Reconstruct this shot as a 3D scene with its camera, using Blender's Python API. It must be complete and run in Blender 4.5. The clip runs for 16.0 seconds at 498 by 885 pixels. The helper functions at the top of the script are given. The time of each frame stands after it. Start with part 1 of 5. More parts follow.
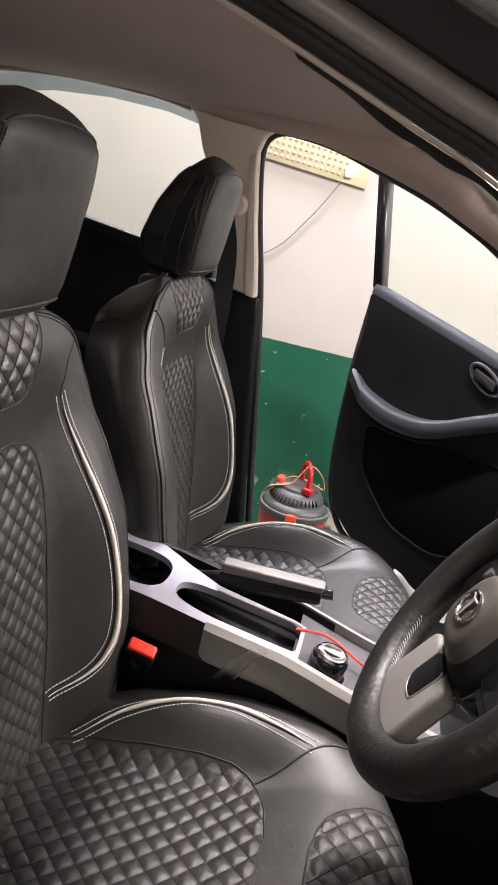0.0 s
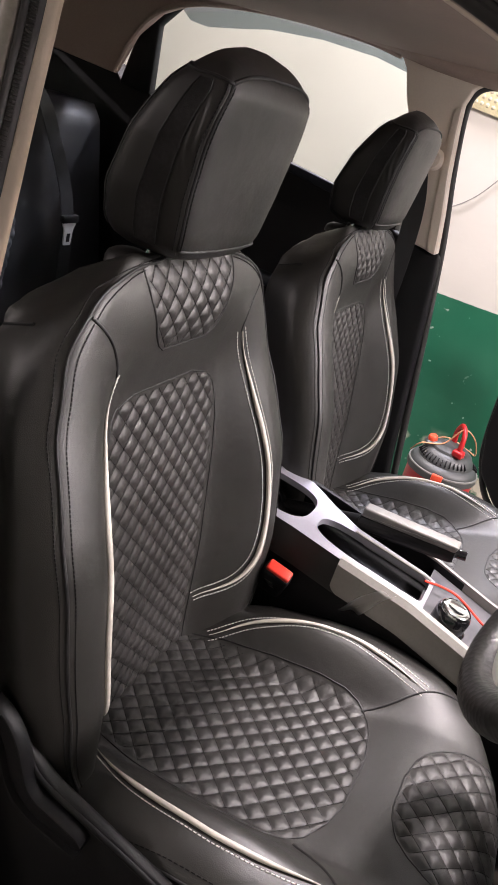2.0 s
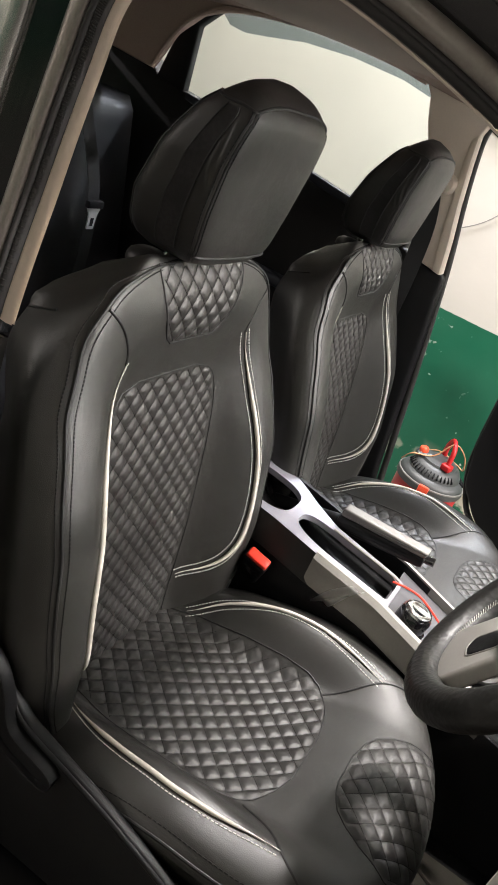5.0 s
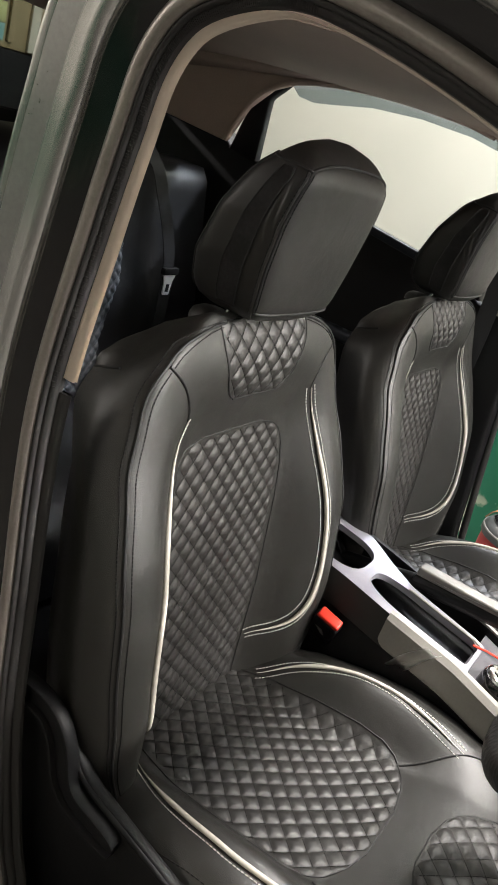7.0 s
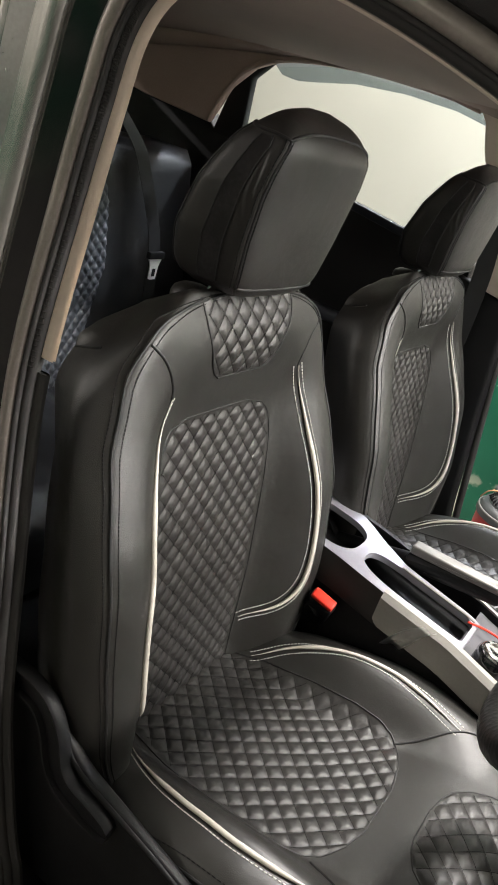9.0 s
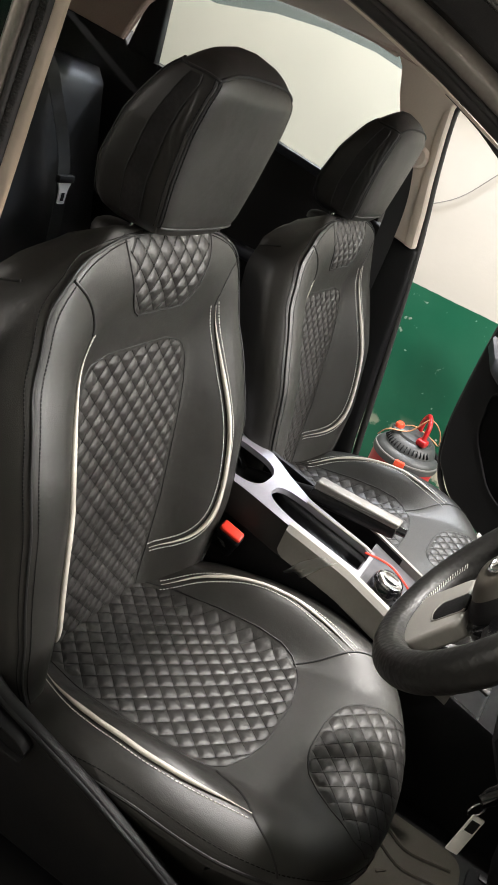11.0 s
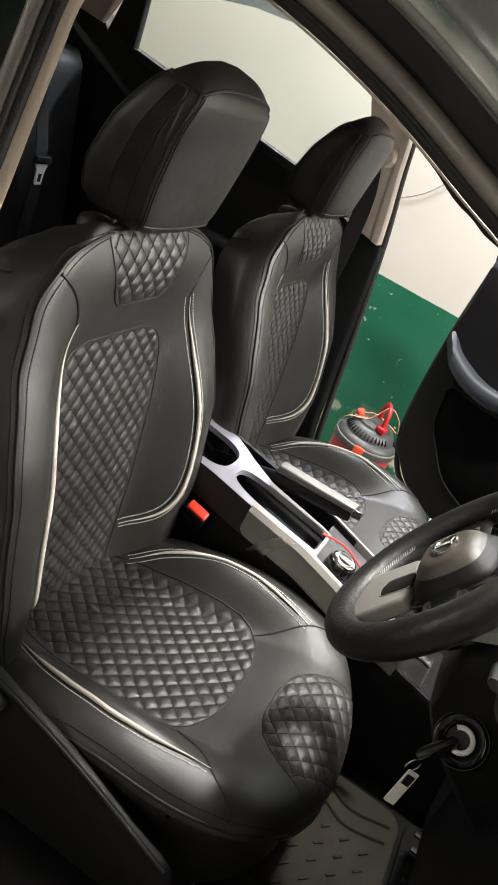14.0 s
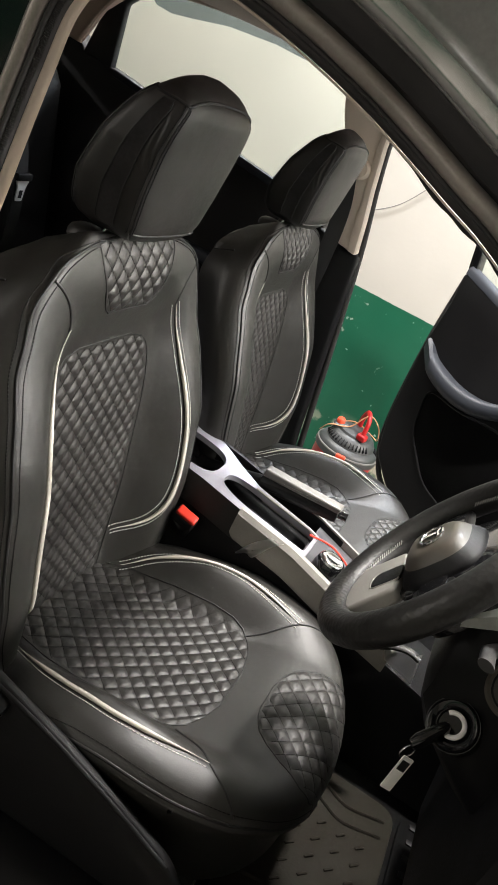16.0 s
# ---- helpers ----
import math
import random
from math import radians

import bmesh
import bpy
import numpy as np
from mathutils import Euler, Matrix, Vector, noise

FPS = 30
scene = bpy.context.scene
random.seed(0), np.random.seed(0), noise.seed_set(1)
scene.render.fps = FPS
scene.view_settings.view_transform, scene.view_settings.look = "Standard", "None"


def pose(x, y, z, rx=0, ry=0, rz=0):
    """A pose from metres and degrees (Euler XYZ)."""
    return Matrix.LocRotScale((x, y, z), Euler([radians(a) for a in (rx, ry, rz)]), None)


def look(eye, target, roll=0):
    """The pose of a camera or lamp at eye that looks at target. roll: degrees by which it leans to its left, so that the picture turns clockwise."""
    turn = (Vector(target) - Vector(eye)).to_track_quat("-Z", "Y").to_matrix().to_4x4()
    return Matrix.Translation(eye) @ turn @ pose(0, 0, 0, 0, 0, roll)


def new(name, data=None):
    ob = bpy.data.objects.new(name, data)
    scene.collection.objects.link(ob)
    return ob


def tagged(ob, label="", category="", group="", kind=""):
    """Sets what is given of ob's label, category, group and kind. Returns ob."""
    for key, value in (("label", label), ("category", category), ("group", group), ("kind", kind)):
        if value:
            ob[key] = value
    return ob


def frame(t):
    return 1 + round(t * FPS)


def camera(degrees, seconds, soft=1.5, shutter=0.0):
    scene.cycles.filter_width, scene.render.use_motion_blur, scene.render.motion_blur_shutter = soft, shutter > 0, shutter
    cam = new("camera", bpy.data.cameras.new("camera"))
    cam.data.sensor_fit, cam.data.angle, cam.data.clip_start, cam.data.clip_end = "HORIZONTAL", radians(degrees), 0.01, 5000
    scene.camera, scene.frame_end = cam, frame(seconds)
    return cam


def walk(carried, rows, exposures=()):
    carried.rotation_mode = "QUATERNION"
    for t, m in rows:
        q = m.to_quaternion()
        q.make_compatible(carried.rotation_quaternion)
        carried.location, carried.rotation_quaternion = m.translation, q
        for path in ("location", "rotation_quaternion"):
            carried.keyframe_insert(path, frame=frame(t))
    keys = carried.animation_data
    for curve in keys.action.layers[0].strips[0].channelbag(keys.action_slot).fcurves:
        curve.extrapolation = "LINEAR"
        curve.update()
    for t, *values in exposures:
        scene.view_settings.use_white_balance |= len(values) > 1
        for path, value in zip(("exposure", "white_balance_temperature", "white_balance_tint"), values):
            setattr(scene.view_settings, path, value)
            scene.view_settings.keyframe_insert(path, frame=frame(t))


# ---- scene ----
cam = camera(36.9, 16.0)
PATH = [
    (0, (0.262, -1.111, 1.448), (-0.026, 0.768, 0.828), 12.0),
    (0.5, (0.266, -1.11, 1.465), (-0.166, 0.731, 0.811), 13.7),
    (1, (0.252, -1.144, 1.48), (-0.273, 0.655, 0.782), 14.9),
    (1.5, (0.271, -1.189, 1.478), (-0.31, 0.561, 0.705), 15.5),
    (2, (0.268, -1.185, 1.474), (-0.338, 0.521, 0.624), 16.5),
    (2.5, (0.269, -1.157, 1.499), (-0.335, 0.495, 0.547), 18.1),
    (3, (0.293, -1.175, 1.514), (-0.297, 0.485, 0.567), 20.1),
    (5.3, (0.306, -1.254, 1.514), (-0.297, 0.45, 0.659), 22.7),
    (5.5, (0.311, -1.253, 1.512), (-0.317, 0.446, 0.664), 22.3),
    (6, (0.313, -1.256, 1.518), (-0.409, 0.426, 0.71), 20.9),
    (6.5, (0.318, -1.243, 1.514), (-0.473, 0.411, 0.715), 19.7),
    (7, (0.324, -1.234, 1.512), (-0.527, 0.392, 0.716), 18.4),
    (7.5, (0.33, -1.219, 1.504), (-0.566, 0.381, 0.706), 17.1),
    (8, (0.332, -1.213, 1.499), (-0.568, 0.38, 0.691), 16.5),
    (8.5, (0.325, -1.216, 1.5), (-0.549, 0.387, 0.686), 16.6),
    (9, (0.333, -1.218, 1.498), (-0.495, 0.408, 0.679), 17.2),
    (9.5, (0.348, -1.231, 1.503), (-0.407, 0.432, 0.689), 18.3),
    (10, (0.351, -1.246, 1.507), (-0.329, 0.444, 0.681), 19.2),
    (10.2, (0.348, -1.246, 1.499), (-0.295, 0.454, 0.666), 19.7),
    (12.3, (0.292, -1.288, 1.552), (-0.124, 0.416, 0.592), 26.6),
    (12.5, (0.298, -1.295, 1.555), (-0.119, 0.411, 0.599), 26.8),
    (13, (0.31, -1.31, 1.559), (-0.113, 0.404, 0.621), 26.7),
    (13.5, (0.317, -1.315, 1.556), (-0.105, 0.41, 0.636), 26.5),
    (14, (0.33, -1.321, 1.552), (-0.086, 0.416, 0.654), 26.4),
    (14.5, (0.34, -1.344, 1.553), (-0.049, 0.415, 0.685), 26.7),
    (15, (0.341, -1.352, 1.547), (-0.067, 0.41, 0.693), 26.2),
    (15.5, (0.342, -1.358, 1.542), (-0.06, 0.41, 0.699), 25.8),
    (16, (0.334, -1.36, 1.54), (-0.056, 0.412, 0.699), 25.4),
]
walk(cam, [(t, look(eye, target, roll)) for t, eye, target, roll in PATH], [(0.0, -0.12, 6500, 22), (1.0, -0.08, 6500, 23), (2.0, 0.04, 6500, 22), (3.0, 0.04, 6500, 20), (5.5, 0.08, 6500, 11), (10.0, 0.08, 6500, 10), (12.5, 0.0, 6500, 10), (16.0, 0.0, 6500, 10)])

# ---- world and lights ----
world = bpy.data.worlds.new("workshop_air")
scene.world = world
world.use_nodes = True
world.node_tree.nodes["Background"].inputs[0].default_value = (0.75, 0.85, 1.0, 1)
world.node_tree.nodes["Background"].inputs[1].default_value = 0.01


def tube_lamp(name, x, y, z, length, watts, along="x", tint=(1.0, 0.965, 0.935)):
    light = bpy.data.lights.new(name, "AREA")
    light.shape, light.size, light.size_y = "RECTANGLE", length, 0.10
    light.energy, light.color = watts, tint
    ob = new(name, light)
    ob.matrix_basis = pose(x, y, z, 0, 0, 0 if along == "x" else 90)
    return ob


COOL = (0.84, 0.90, 1.0)
WARM = (1.0, 0.950, 0.908)
LAMPS = [
    (0.42, 0.44, 2.95, 0.24, 100, "x", WARM),
    (2.4, 0.40, 2.95, 1.2, 180, "y", WARM),
    (4.6, 1.00, 2.95, 1.2, 330, "y", WARM),
    # Unseen, added to wash the north wall with light.
    (-1.2, 1.72, 2.95, 1.2, 66, "x", WARM),
    # Unseen cool lamp, added to brighten the passenger seat.
    (0.0, 1.88, 2.72, 0.8, 68, "x", COOL),
    (-5.0, -3.8, 2.95, 1.3, 140, "y", WARM),
    (-1.0, -5.5, 2.95, 1.2, 22, "x", WARM),
]
for lx, ly, lz, ll, lw, la, lt in LAMPS:
    tube_lamp("tube_light", lx, ly, lz, ll, lw, la, lt)


# ---- materials ----
def mat(name, color, rough=0.5, metal=0.0, vary=0.12, scale=6.0, fine=220.0, bump=0.0, bump_scale=300.0,
        kind="noise", coat=0.0, crease=0.0, crease_scale=14.0, spec=0.5):
    """A surface whose colour and gloss vary at a coarse and a fine scale, with fine relief."""
    m = bpy.data.materials.new(name)
    m.use_nodes = True
    t = m.node_tree
    n, l = t.nodes, t.links
    b = n["Principled BSDF"]
    b.inputs["Metallic"].default_value = metal
    b.inputs["Coat Weight"].default_value = coat
    b.inputs["Coat Roughness"].default_value = 0.08
    b.inputs["Specular IOR Level"].default_value = spec
    co = n.new("ShaderNodeTexCoord")
    big, small = n.new("ShaderNodeTexNoise"), n.new("ShaderNodeTexNoise")
    big.inputs["Scale"].default_value, big.inputs["Detail"].default_value = scale, 6
    small.inputs["Scale"].default_value, small.inputs["Detail"].default_value = fine, 3
    l.new(co.outputs["Object"], big.inputs["Vector"])
    l.new(co.outputs["Object"], small.inputs["Vector"])
    add = n.new("ShaderNodeMath")
    add.operation = "MULTIPLY_ADD"
    add.inputs[1].default_value, add.inputs[2].default_value = 0.4, 0.0
    l.new(small.outputs["Fac"], add.inputs[0])
    tot = n.new("ShaderNodeMath")
    tot.operation = "MULTIPLY_ADD"
    tot.inputs[1].default_value = 0.6
    l.new(big.outputs["Fac"], tot.inputs[0])
    l.new(add.outputs[0], tot.inputs[2])
    ramp = n.new("ShaderNodeMapRange")
    ramp.inputs["From Min"].default_value, ramp.inputs["From Max"].default_value = 0.3, 0.7
    ramp.inputs["To Min"].default_value, ramp.inputs["To Max"].default_value = 1 - vary, 1 + vary
    l.new(tot.outputs[0], ramp.inputs["Value"])
    mul = n.new("ShaderNodeVectorMath")
    mul.operation = "SCALE"
    mul.inputs[0].default_value = color
    l.new(ramp.outputs[0], mul.inputs["Scale"])
    l.new(mul.outputs[0], b.inputs["Base Color"])
    gloss = n.new("ShaderNodeMath")
    gloss.operation = "MULTIPLY"
    gloss.inputs[1].default_value = rough
    l.new(ramp.outputs[0], gloss.inputs[0])
    l.new(gloss.outputs[0], b.inputs["Roughness"])
    if bump:
        bp = n.new("ShaderNodeBump")
        bp.inputs["Strength"].default_value, bp.inputs["Distance"].default_value = bump, 0.001
        if kind == "cell":
            tex = n.new("ShaderNodeTexVoronoi")
            tex.inputs["Scale"].default_value = bump_scale
            l.new(co.outputs["Object"], tex.inputs["Vector"])
            l.new(tex.outputs["Distance"], bp.inputs["Height"])
        else:
            tex = n.new("ShaderNodeTexNoise")
            tex.inputs["Scale"].default_value, tex.inputs["Detail"].default_value = bump_scale, 4
            l.new(co.outputs["Object"], tex.inputs["Vector"])
            l.new(tex.outputs["Fac"], bp.inputs["Height"])
        l.new(bp.outputs["Normal"], b.inputs["Normal"])
        if crease:
            wave, soft_bump = n.new("ShaderNodeTexNoise"), n.new("ShaderNodeBump")
            wave.inputs["Scale"].default_value, wave.inputs["Detail"].default_value = crease_scale, 3
            wave.inputs["Distortion"].default_value = 0.6
            soft_bump.inputs["Strength"].default_value, soft_bump.inputs["Distance"].default_value = crease, 0.012
            l.new(co.outputs["Object"], wave.inputs["Vector"])
            l.new(wave.outputs["Fac"], soft_bump.inputs["Height"])
            l.new(soft_bump.outputs["Normal"], bp.inputs["Normal"])
    return m


LEATHER = mat("black_leatherette", (0.0145, 0.0138, 0.0118), 0.44, vary=0.18, scale=5, bump=0.20, bump_scale=900, kind="cell", crease=0.14, crease_scale=11, spec=0.72)
LEATHER_SIDE = mat("black_leatherette_side", (0.010, 0.010, 0.011), 0.45, vary=0.18, scale=5, bump=0.22, bump_scale=900, kind="cell", spec=0.35)
LEATHER_SOFT = mat("soft_headrest_leatherette", (0.0150, 0.0138, 0.0125), 0.44, vary=0.18, scale=9, bump=0.16, bump_scale=1100, kind="cell", crease=0.10, crease_scale=22, spec=0.5)
# Bench quilting: bluish light put into the colour, paler than the front seats' quilting.
QUILT_LIT = mat("quilted_leatherette_lit_blue", (0.075, 0.081, 0.090), 0.36, vary=0.15, scale=7, bump=0.2, bump_scale=1100, kind="cell", spec=0.7)
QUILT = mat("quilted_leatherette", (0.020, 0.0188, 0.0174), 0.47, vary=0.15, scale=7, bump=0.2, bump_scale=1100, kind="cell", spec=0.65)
MESH_CLOTH = mat("black_mesh_cloth", (0.012, 0.011, 0.011), 0.85, vary=0.3, scale=30, bump=0.6, bump_scale=700)
PIPING = mat("cream_piping", (0.64, 0.60, 0.53), 0.45, vary=0.08, scale=12)
THREAD = mat("white_thread", (0.72, 0.70, 0.66), 0.6, vary=0.15, scale=40)
DARK_THREAD = mat("dark_thread", (0.006, 0.006, 0.006), 0.7, vary=0.2, scale=40, spec=0.2)
SEAM = mat("black_seam", (0.010, 0.010, 0.010), 0.55, vary=0.2)
PLASTIC = mat("black_plastic", (0.006, 0.006, 0.0065), 0.5, vary=0.2, bump=0.25, bump_scale=800, spec=0.22)
PLASTIC_GREY = mat("charcoal_plastic", (0.022, 0.0212, 0.020), 0.5, vary=0.15, bump=0.25, bump_scale=800)
GLOSS_BLACK = mat("gloss_black", (0.008, 0.008, 0.009), 0.12, vary=0.2, coat=0.6)
RUBBER = mat("black_rubber", (0.028, 0.0265, 0.0255), 0.62, vary=0.3, scale=14, bump=0.4, bump_scale=250)
SWITCH_GREY = mat("grey_switch_plate", (0.085, 0.084, 0.092), 0.42, metal=0.2, vary=0.1, scale=9)
GRIP_GREY = mat("satin_grip_cap", (0.17, 0.163, 0.15), 0.45, metal=0.15, vary=0.08, scale=9)
SILVER = mat("satin_silver_trim", (0.31, 0.305, 0.345), 0.42, metal=0.4, vary=0.08, scale=9)
CHAMPAGNE = mat("taupe_satin_plastic", (0.060, 0.052, 0.041), 0.42, vary=0.1, scale=9)
COWL = mat("column_plastic_lit_pale", (0.30, 0.31, 0.285), 0.5, vary=0.1, scale=9, bump=0.15, bump_scale=700)
SILVER_WARM = mat("satin_grey_trim", (0.29, 0.278, 0.255), 0.42, metal=0.2, vary=0.08, scale=9)
DOOR_TRIM = mat("blue_grey_door_trim", (0.040, 0.045, 0.055), 0.45, metal=0.15, vary=0.1, scale=9)
DOOR_SILL = mat("dark_blue_grey_sill", (0.017, 0.020, 0.026), 0.62, vary=0.12, scale=9, spec=0.25)
PLASTIC_SATIN = mat("satin_black_plastic", (0.008, 0.0078, 0.0075), 0.36, vary=0.15, scale=9, bump=0.12, bump_scale=700, spec=0.32)
CHROME = mat("chrome", (0.75, 0.75, 0.76), 0.14, metal=1.0, vary=0.06)
STEEL = mat("brushed_steel", (0.55, 0.54, 0.52), 0.3, metal=1.0, vary=0.12, scale=20)
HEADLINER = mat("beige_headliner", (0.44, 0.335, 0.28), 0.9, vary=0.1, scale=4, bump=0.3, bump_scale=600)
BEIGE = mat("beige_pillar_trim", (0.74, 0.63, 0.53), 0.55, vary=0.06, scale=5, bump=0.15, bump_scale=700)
# One car paint in two copies: paler for lit edges, darker for shaded panels.
PAINT = mat("grey_car_paint_lit", (0.50, 0.505, 0.495), 0.22, metal=0.85, vary=0.15, scale=8, coat=0.6)
PAINT_SHADED = mat("grey_car_paint_shaded", (0.32, 0.325, 0.32), 0.30, metal=0.8, vary=0.15, scale=8, coat=0.6)
PAINT_FLANGE = mat("matt_painted_flange", (0.34, 0.31, 0.285), 0.42, metal=0.65, vary=0.2, scale=10)
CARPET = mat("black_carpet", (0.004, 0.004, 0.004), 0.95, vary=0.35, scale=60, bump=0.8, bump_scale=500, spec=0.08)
ZINC = mat("zinc_plated_steel", (0.66, 0.65, 0.62), 0.35, metal=0.3, vary=0.08, scale=20)
MAT_BROWN = mat("taupe_floor_mat", (0.013, 0.0112, 0.0082), 0.8, spec=0.12, vary=0.15, scale=12, bump=0.3, bump_scale=200)
RED_BUTTON = mat("red_buckle_button", (0.75, 0.045, 0.025), 0.3, vary=0.06)
RED = mat("red_plastic", (0.42, 0.012, 0.014), 0.38, vary=0.12, scale=8)
ORANGE = mat("orange_red_plastic", (0.62, 0.07, 0.03), 0.38, vary=0.1)
CORD = mat("pale_orange_cord", (0.50, 0.24, 0.12), 0.5, vary=0.1)
VAC_GREY = mat("dark_grey_vacuum_plastic", (0.050, 0.052, 0.051), 0.42, vary=0.25, scale=10)
BELT = mat("black_webbing", (0.018, 0.018, 0.019), 0.6, vary=0.2, scale=20, bump=0.5, bump_scale=500)
CONCRETE = mat("workshop_concrete", (0.16, 0.15, 0.135), 0.75, vary=0.35, scale=2.2, fine=40, bump=0.5, bump_scale=60)
CEILING = mat("workshop_ceiling_paint", (0.62, 0.61, 0.58), 0.85, vary=0.08, scale=1.5)
BOARD = mat("yellow_board", (0.60, 0.54, 0.34), 0.6, vary=0.15, scale=9)
BOARD_DOT = mat("grey_stud", (0.42, 0.38, 0.27), 0.5, vary=0.2)
CABLE = mat("grey_cable", (0.20, 0.19, 0.175), 0.5)
DARK_WALL = mat("dark_light_cutting_paint", (0.05, 0.05, 0.048), 0.6, vary=0.2, scale=3)
FELT = mat("black_felt", (0.012, 0.010, 0.009), 0.9, vary=0.4, scale=40, bump=0.6, bump_scale=300)
TAN = mat("tan_wood", (0.34, 0.27, 0.15), 0.5, vary=0.2, scale=9)
PURPLE = mat("purple_print", (0.07, 0.05, 0.11), 0.4)
LIME = mat("pale_green_print", (0.50, 0.52, 0.24), 0.4, vary=0.3, scale=9)
TEAL = mat("teal_print", (0.22, 0.42, 0.40), 0.4, vary=0.3, scale=9)
CREAM = mat("cream_enamel", (0.62, 0.58, 0.47), 0.4, vary=0.1)
TAG = mat("white_tag", (0.78, 0.77, 0.72), 0.35, vary=0.05)
WHITE_RING = mat("white_plastic_ring", (0.80, 0.76, 0.75), 0.3, vary=0.04)


def glass(name, tint, rough=0.0):
    m = bpy.data.materials.new(name)
    m.use_nodes = True
    b = m.node_tree.nodes["Principled BSDF"]
    b.inputs["Base Color"].default_value = (*tint, 1)
    b.inputs["Transmission Weight"].default_value = 1.0
    b.inputs["Roughness"].default_value = rough
    b.inputs["IOR"].default_value = 1.1
    return m


GLASS = glass("window_glass", (0.90, 0.97, 0.935))
TINTED = glass("light_cutting_rear_glass", (0.22, 0.25, 0.24))
VISOR = glass("smoked_visor", (0.30, 0.35, 0.38), 0.15)
FILM = glass("clear_film", (0.97, 0.97, 0.97), 0.35)


def wall_paint():
    """White plaster over a green dado, with scuffs, drips and flaking near the floor."""
    m = bpy.data.materials.new("two_tone_wall_paint")
    m.use_nodes = True
    t = m.node_tree
    n, l = t.nodes, t.links
    b = n["Principled BSDF"]
    g = n.new("ShaderNodeNewGeometry")
    sep = n.new("ShaderNodeSeparateXYZ")
    l.new(g.outputs["Position"], sep.inputs[0])

    def noisy(scale, detail=5):
        k = n.new("ShaderNodeTexNoise")
        k.inputs["Scale"].default_value, k.inputs["Detail"].default_value = scale, detail
        l.new(g.outputs["Position"], k.inputs["Vector"])
        return k.outputs["Fac"]

    def span(v, a, b_, lo=0.0, hi=1.0):
        k = n.new("ShaderNodeMapRange")
        for key, val in (("From Min", a), ("From Max", b_), ("To Min", lo), ("To Max", hi)):
            k.inputs[key].default_value = val
        l.new(v, k.inputs["Value"])
        return k.outputs[0]

    def mix(f, a, c):
        k = n.new("ShaderNodeMix")
        k.data_type = "RGBA"
        l.new(f, k.inputs[0])
        for sock, val in ((k.inputs[6], a), (k.inputs[7], c)):
            if isinstance(val, tuple):
                sock.default_value = (*val, 1)
            else:
                l.new(val, sock)
        return k.outputs[2]

    def times(a, c):
        k = n.new("ShaderNodeMath")
        k.operation = "MULTIPLY"
        l.new(a, k.inputs[0])
        l.new(c, k.inputs[1])
        return k.outputs[0]

    white = mix(span(noisy(1.8), 0.35, 0.7), (0.50, 0.475, 0.425), (0.44, 0.42, 0.375))
    white = mix(span(noisy(21, 2), 0.765, 0.79), white, (0.50, 0.47, 0.40))
    green = mix(span(noisy(3.0), 0.3, 0.7), (0.003, 0.072, 0.036), (0.006, 0.098, 0.049))
    specks = times(span(noisy(26, 2), 0.70, 0.73), span(noisy(2.3), 0.42, 0.62))
    green = mix(specks, green, (0.38, 0.42, 0.35))
    flake = times(span(noisy(9, 6), 0.50, 0.56), span(sep.outputs["Z"], 0.34, 0.10))
    green = mix(flake, green, (0.50, 0.46, 0.36))
    edge = n.new("ShaderNodeMath")
    edge.operation = "MULTIPLY_ADD"
    edge.inputs[1].default_value = 0.006
    l.new(noisy(30), edge.inputs[0])
    l.new(sep.outputs["Z"], edge.inputs[2])
    col = mix(span(edge.outputs[0], 0.892, 0.895), green, white)
    l.new(col, b.inputs["Base Color"])
    l.new(span(noisy(4), 0.3, 0.7, 0.42, 0.6), b.inputs["Roughness"])
    bp = n.new("ShaderNodeBump")
    bp.inputs["Strength"].default_value, bp.inputs["Distance"].default_value = 0.15, 0.003
    l.new(noisy(45), bp.inputs["Height"])
    l.new(bp.outputs[0], b.inputs["Normal"])
    return m


WALL = wall_paint()


# ---- building helpers ----
def thing(name, label, category, m=None, group="", kind=""):
    ob = new(name)
    ob.empty_display_size = 0.05
    ob.matrix_basis = m if m is not None else Matrix()
    return tagged(ob, label, category, group, kind)


def mesh_of(bm, name, material, sharp=42):
    bmesh.ops.recalc_face_normals(bm, faces=bm.faces)
    me = bpy.data.meshes.new(name)
    bm.to_mesh(me)
    bm.free()
    me.shade_smooth()
    me.set_sharp_from_angle(angle=radians(sharp))
    me.materials.append(material)
    return me


def part(name, bm, material, parent, label="", local=False, sharp=42):
    """One mesh under a thing or part; coordinates are the place's, or the thing's own if local."""
    root = parent
    while root.parent:
        root = root.parent
    if not local:
        bm.transform(root.matrix_basis.inverted())
    ob = new(name, mesh_of(bm, name, material, sharp))
    ob.parent = parent
    return tagged(ob, label)


def solo(name, bm, material, label, category, kind="", sharp=42):
    return tagged(new(name, mesh_of(bm, name, material, sharp)), label, category, kind=kind)


def lerp(table, v):
    xs, ys = zip(*table)
    return float(np.interp(v, xs, ys))


def smooth(table, v):
    """A softly curved reading of a table."""
    return sum(w * lerp(table, v + 0.014 * k) for k, w in ((-2, 1), (-1, 3), (0, 4), (1, 3), (2, 1))) / 12


def smooth_fine(table, v):
    d = 0.004
    return (lerp(table, v - d) + 2 * lerp(table, v) + lerp(table, v + d)) / 4


def step(a, b, v):
    k = min(1.0, max(0.0, (v - a) / (b - a)))
    return k * k * (3 - 2 * k)


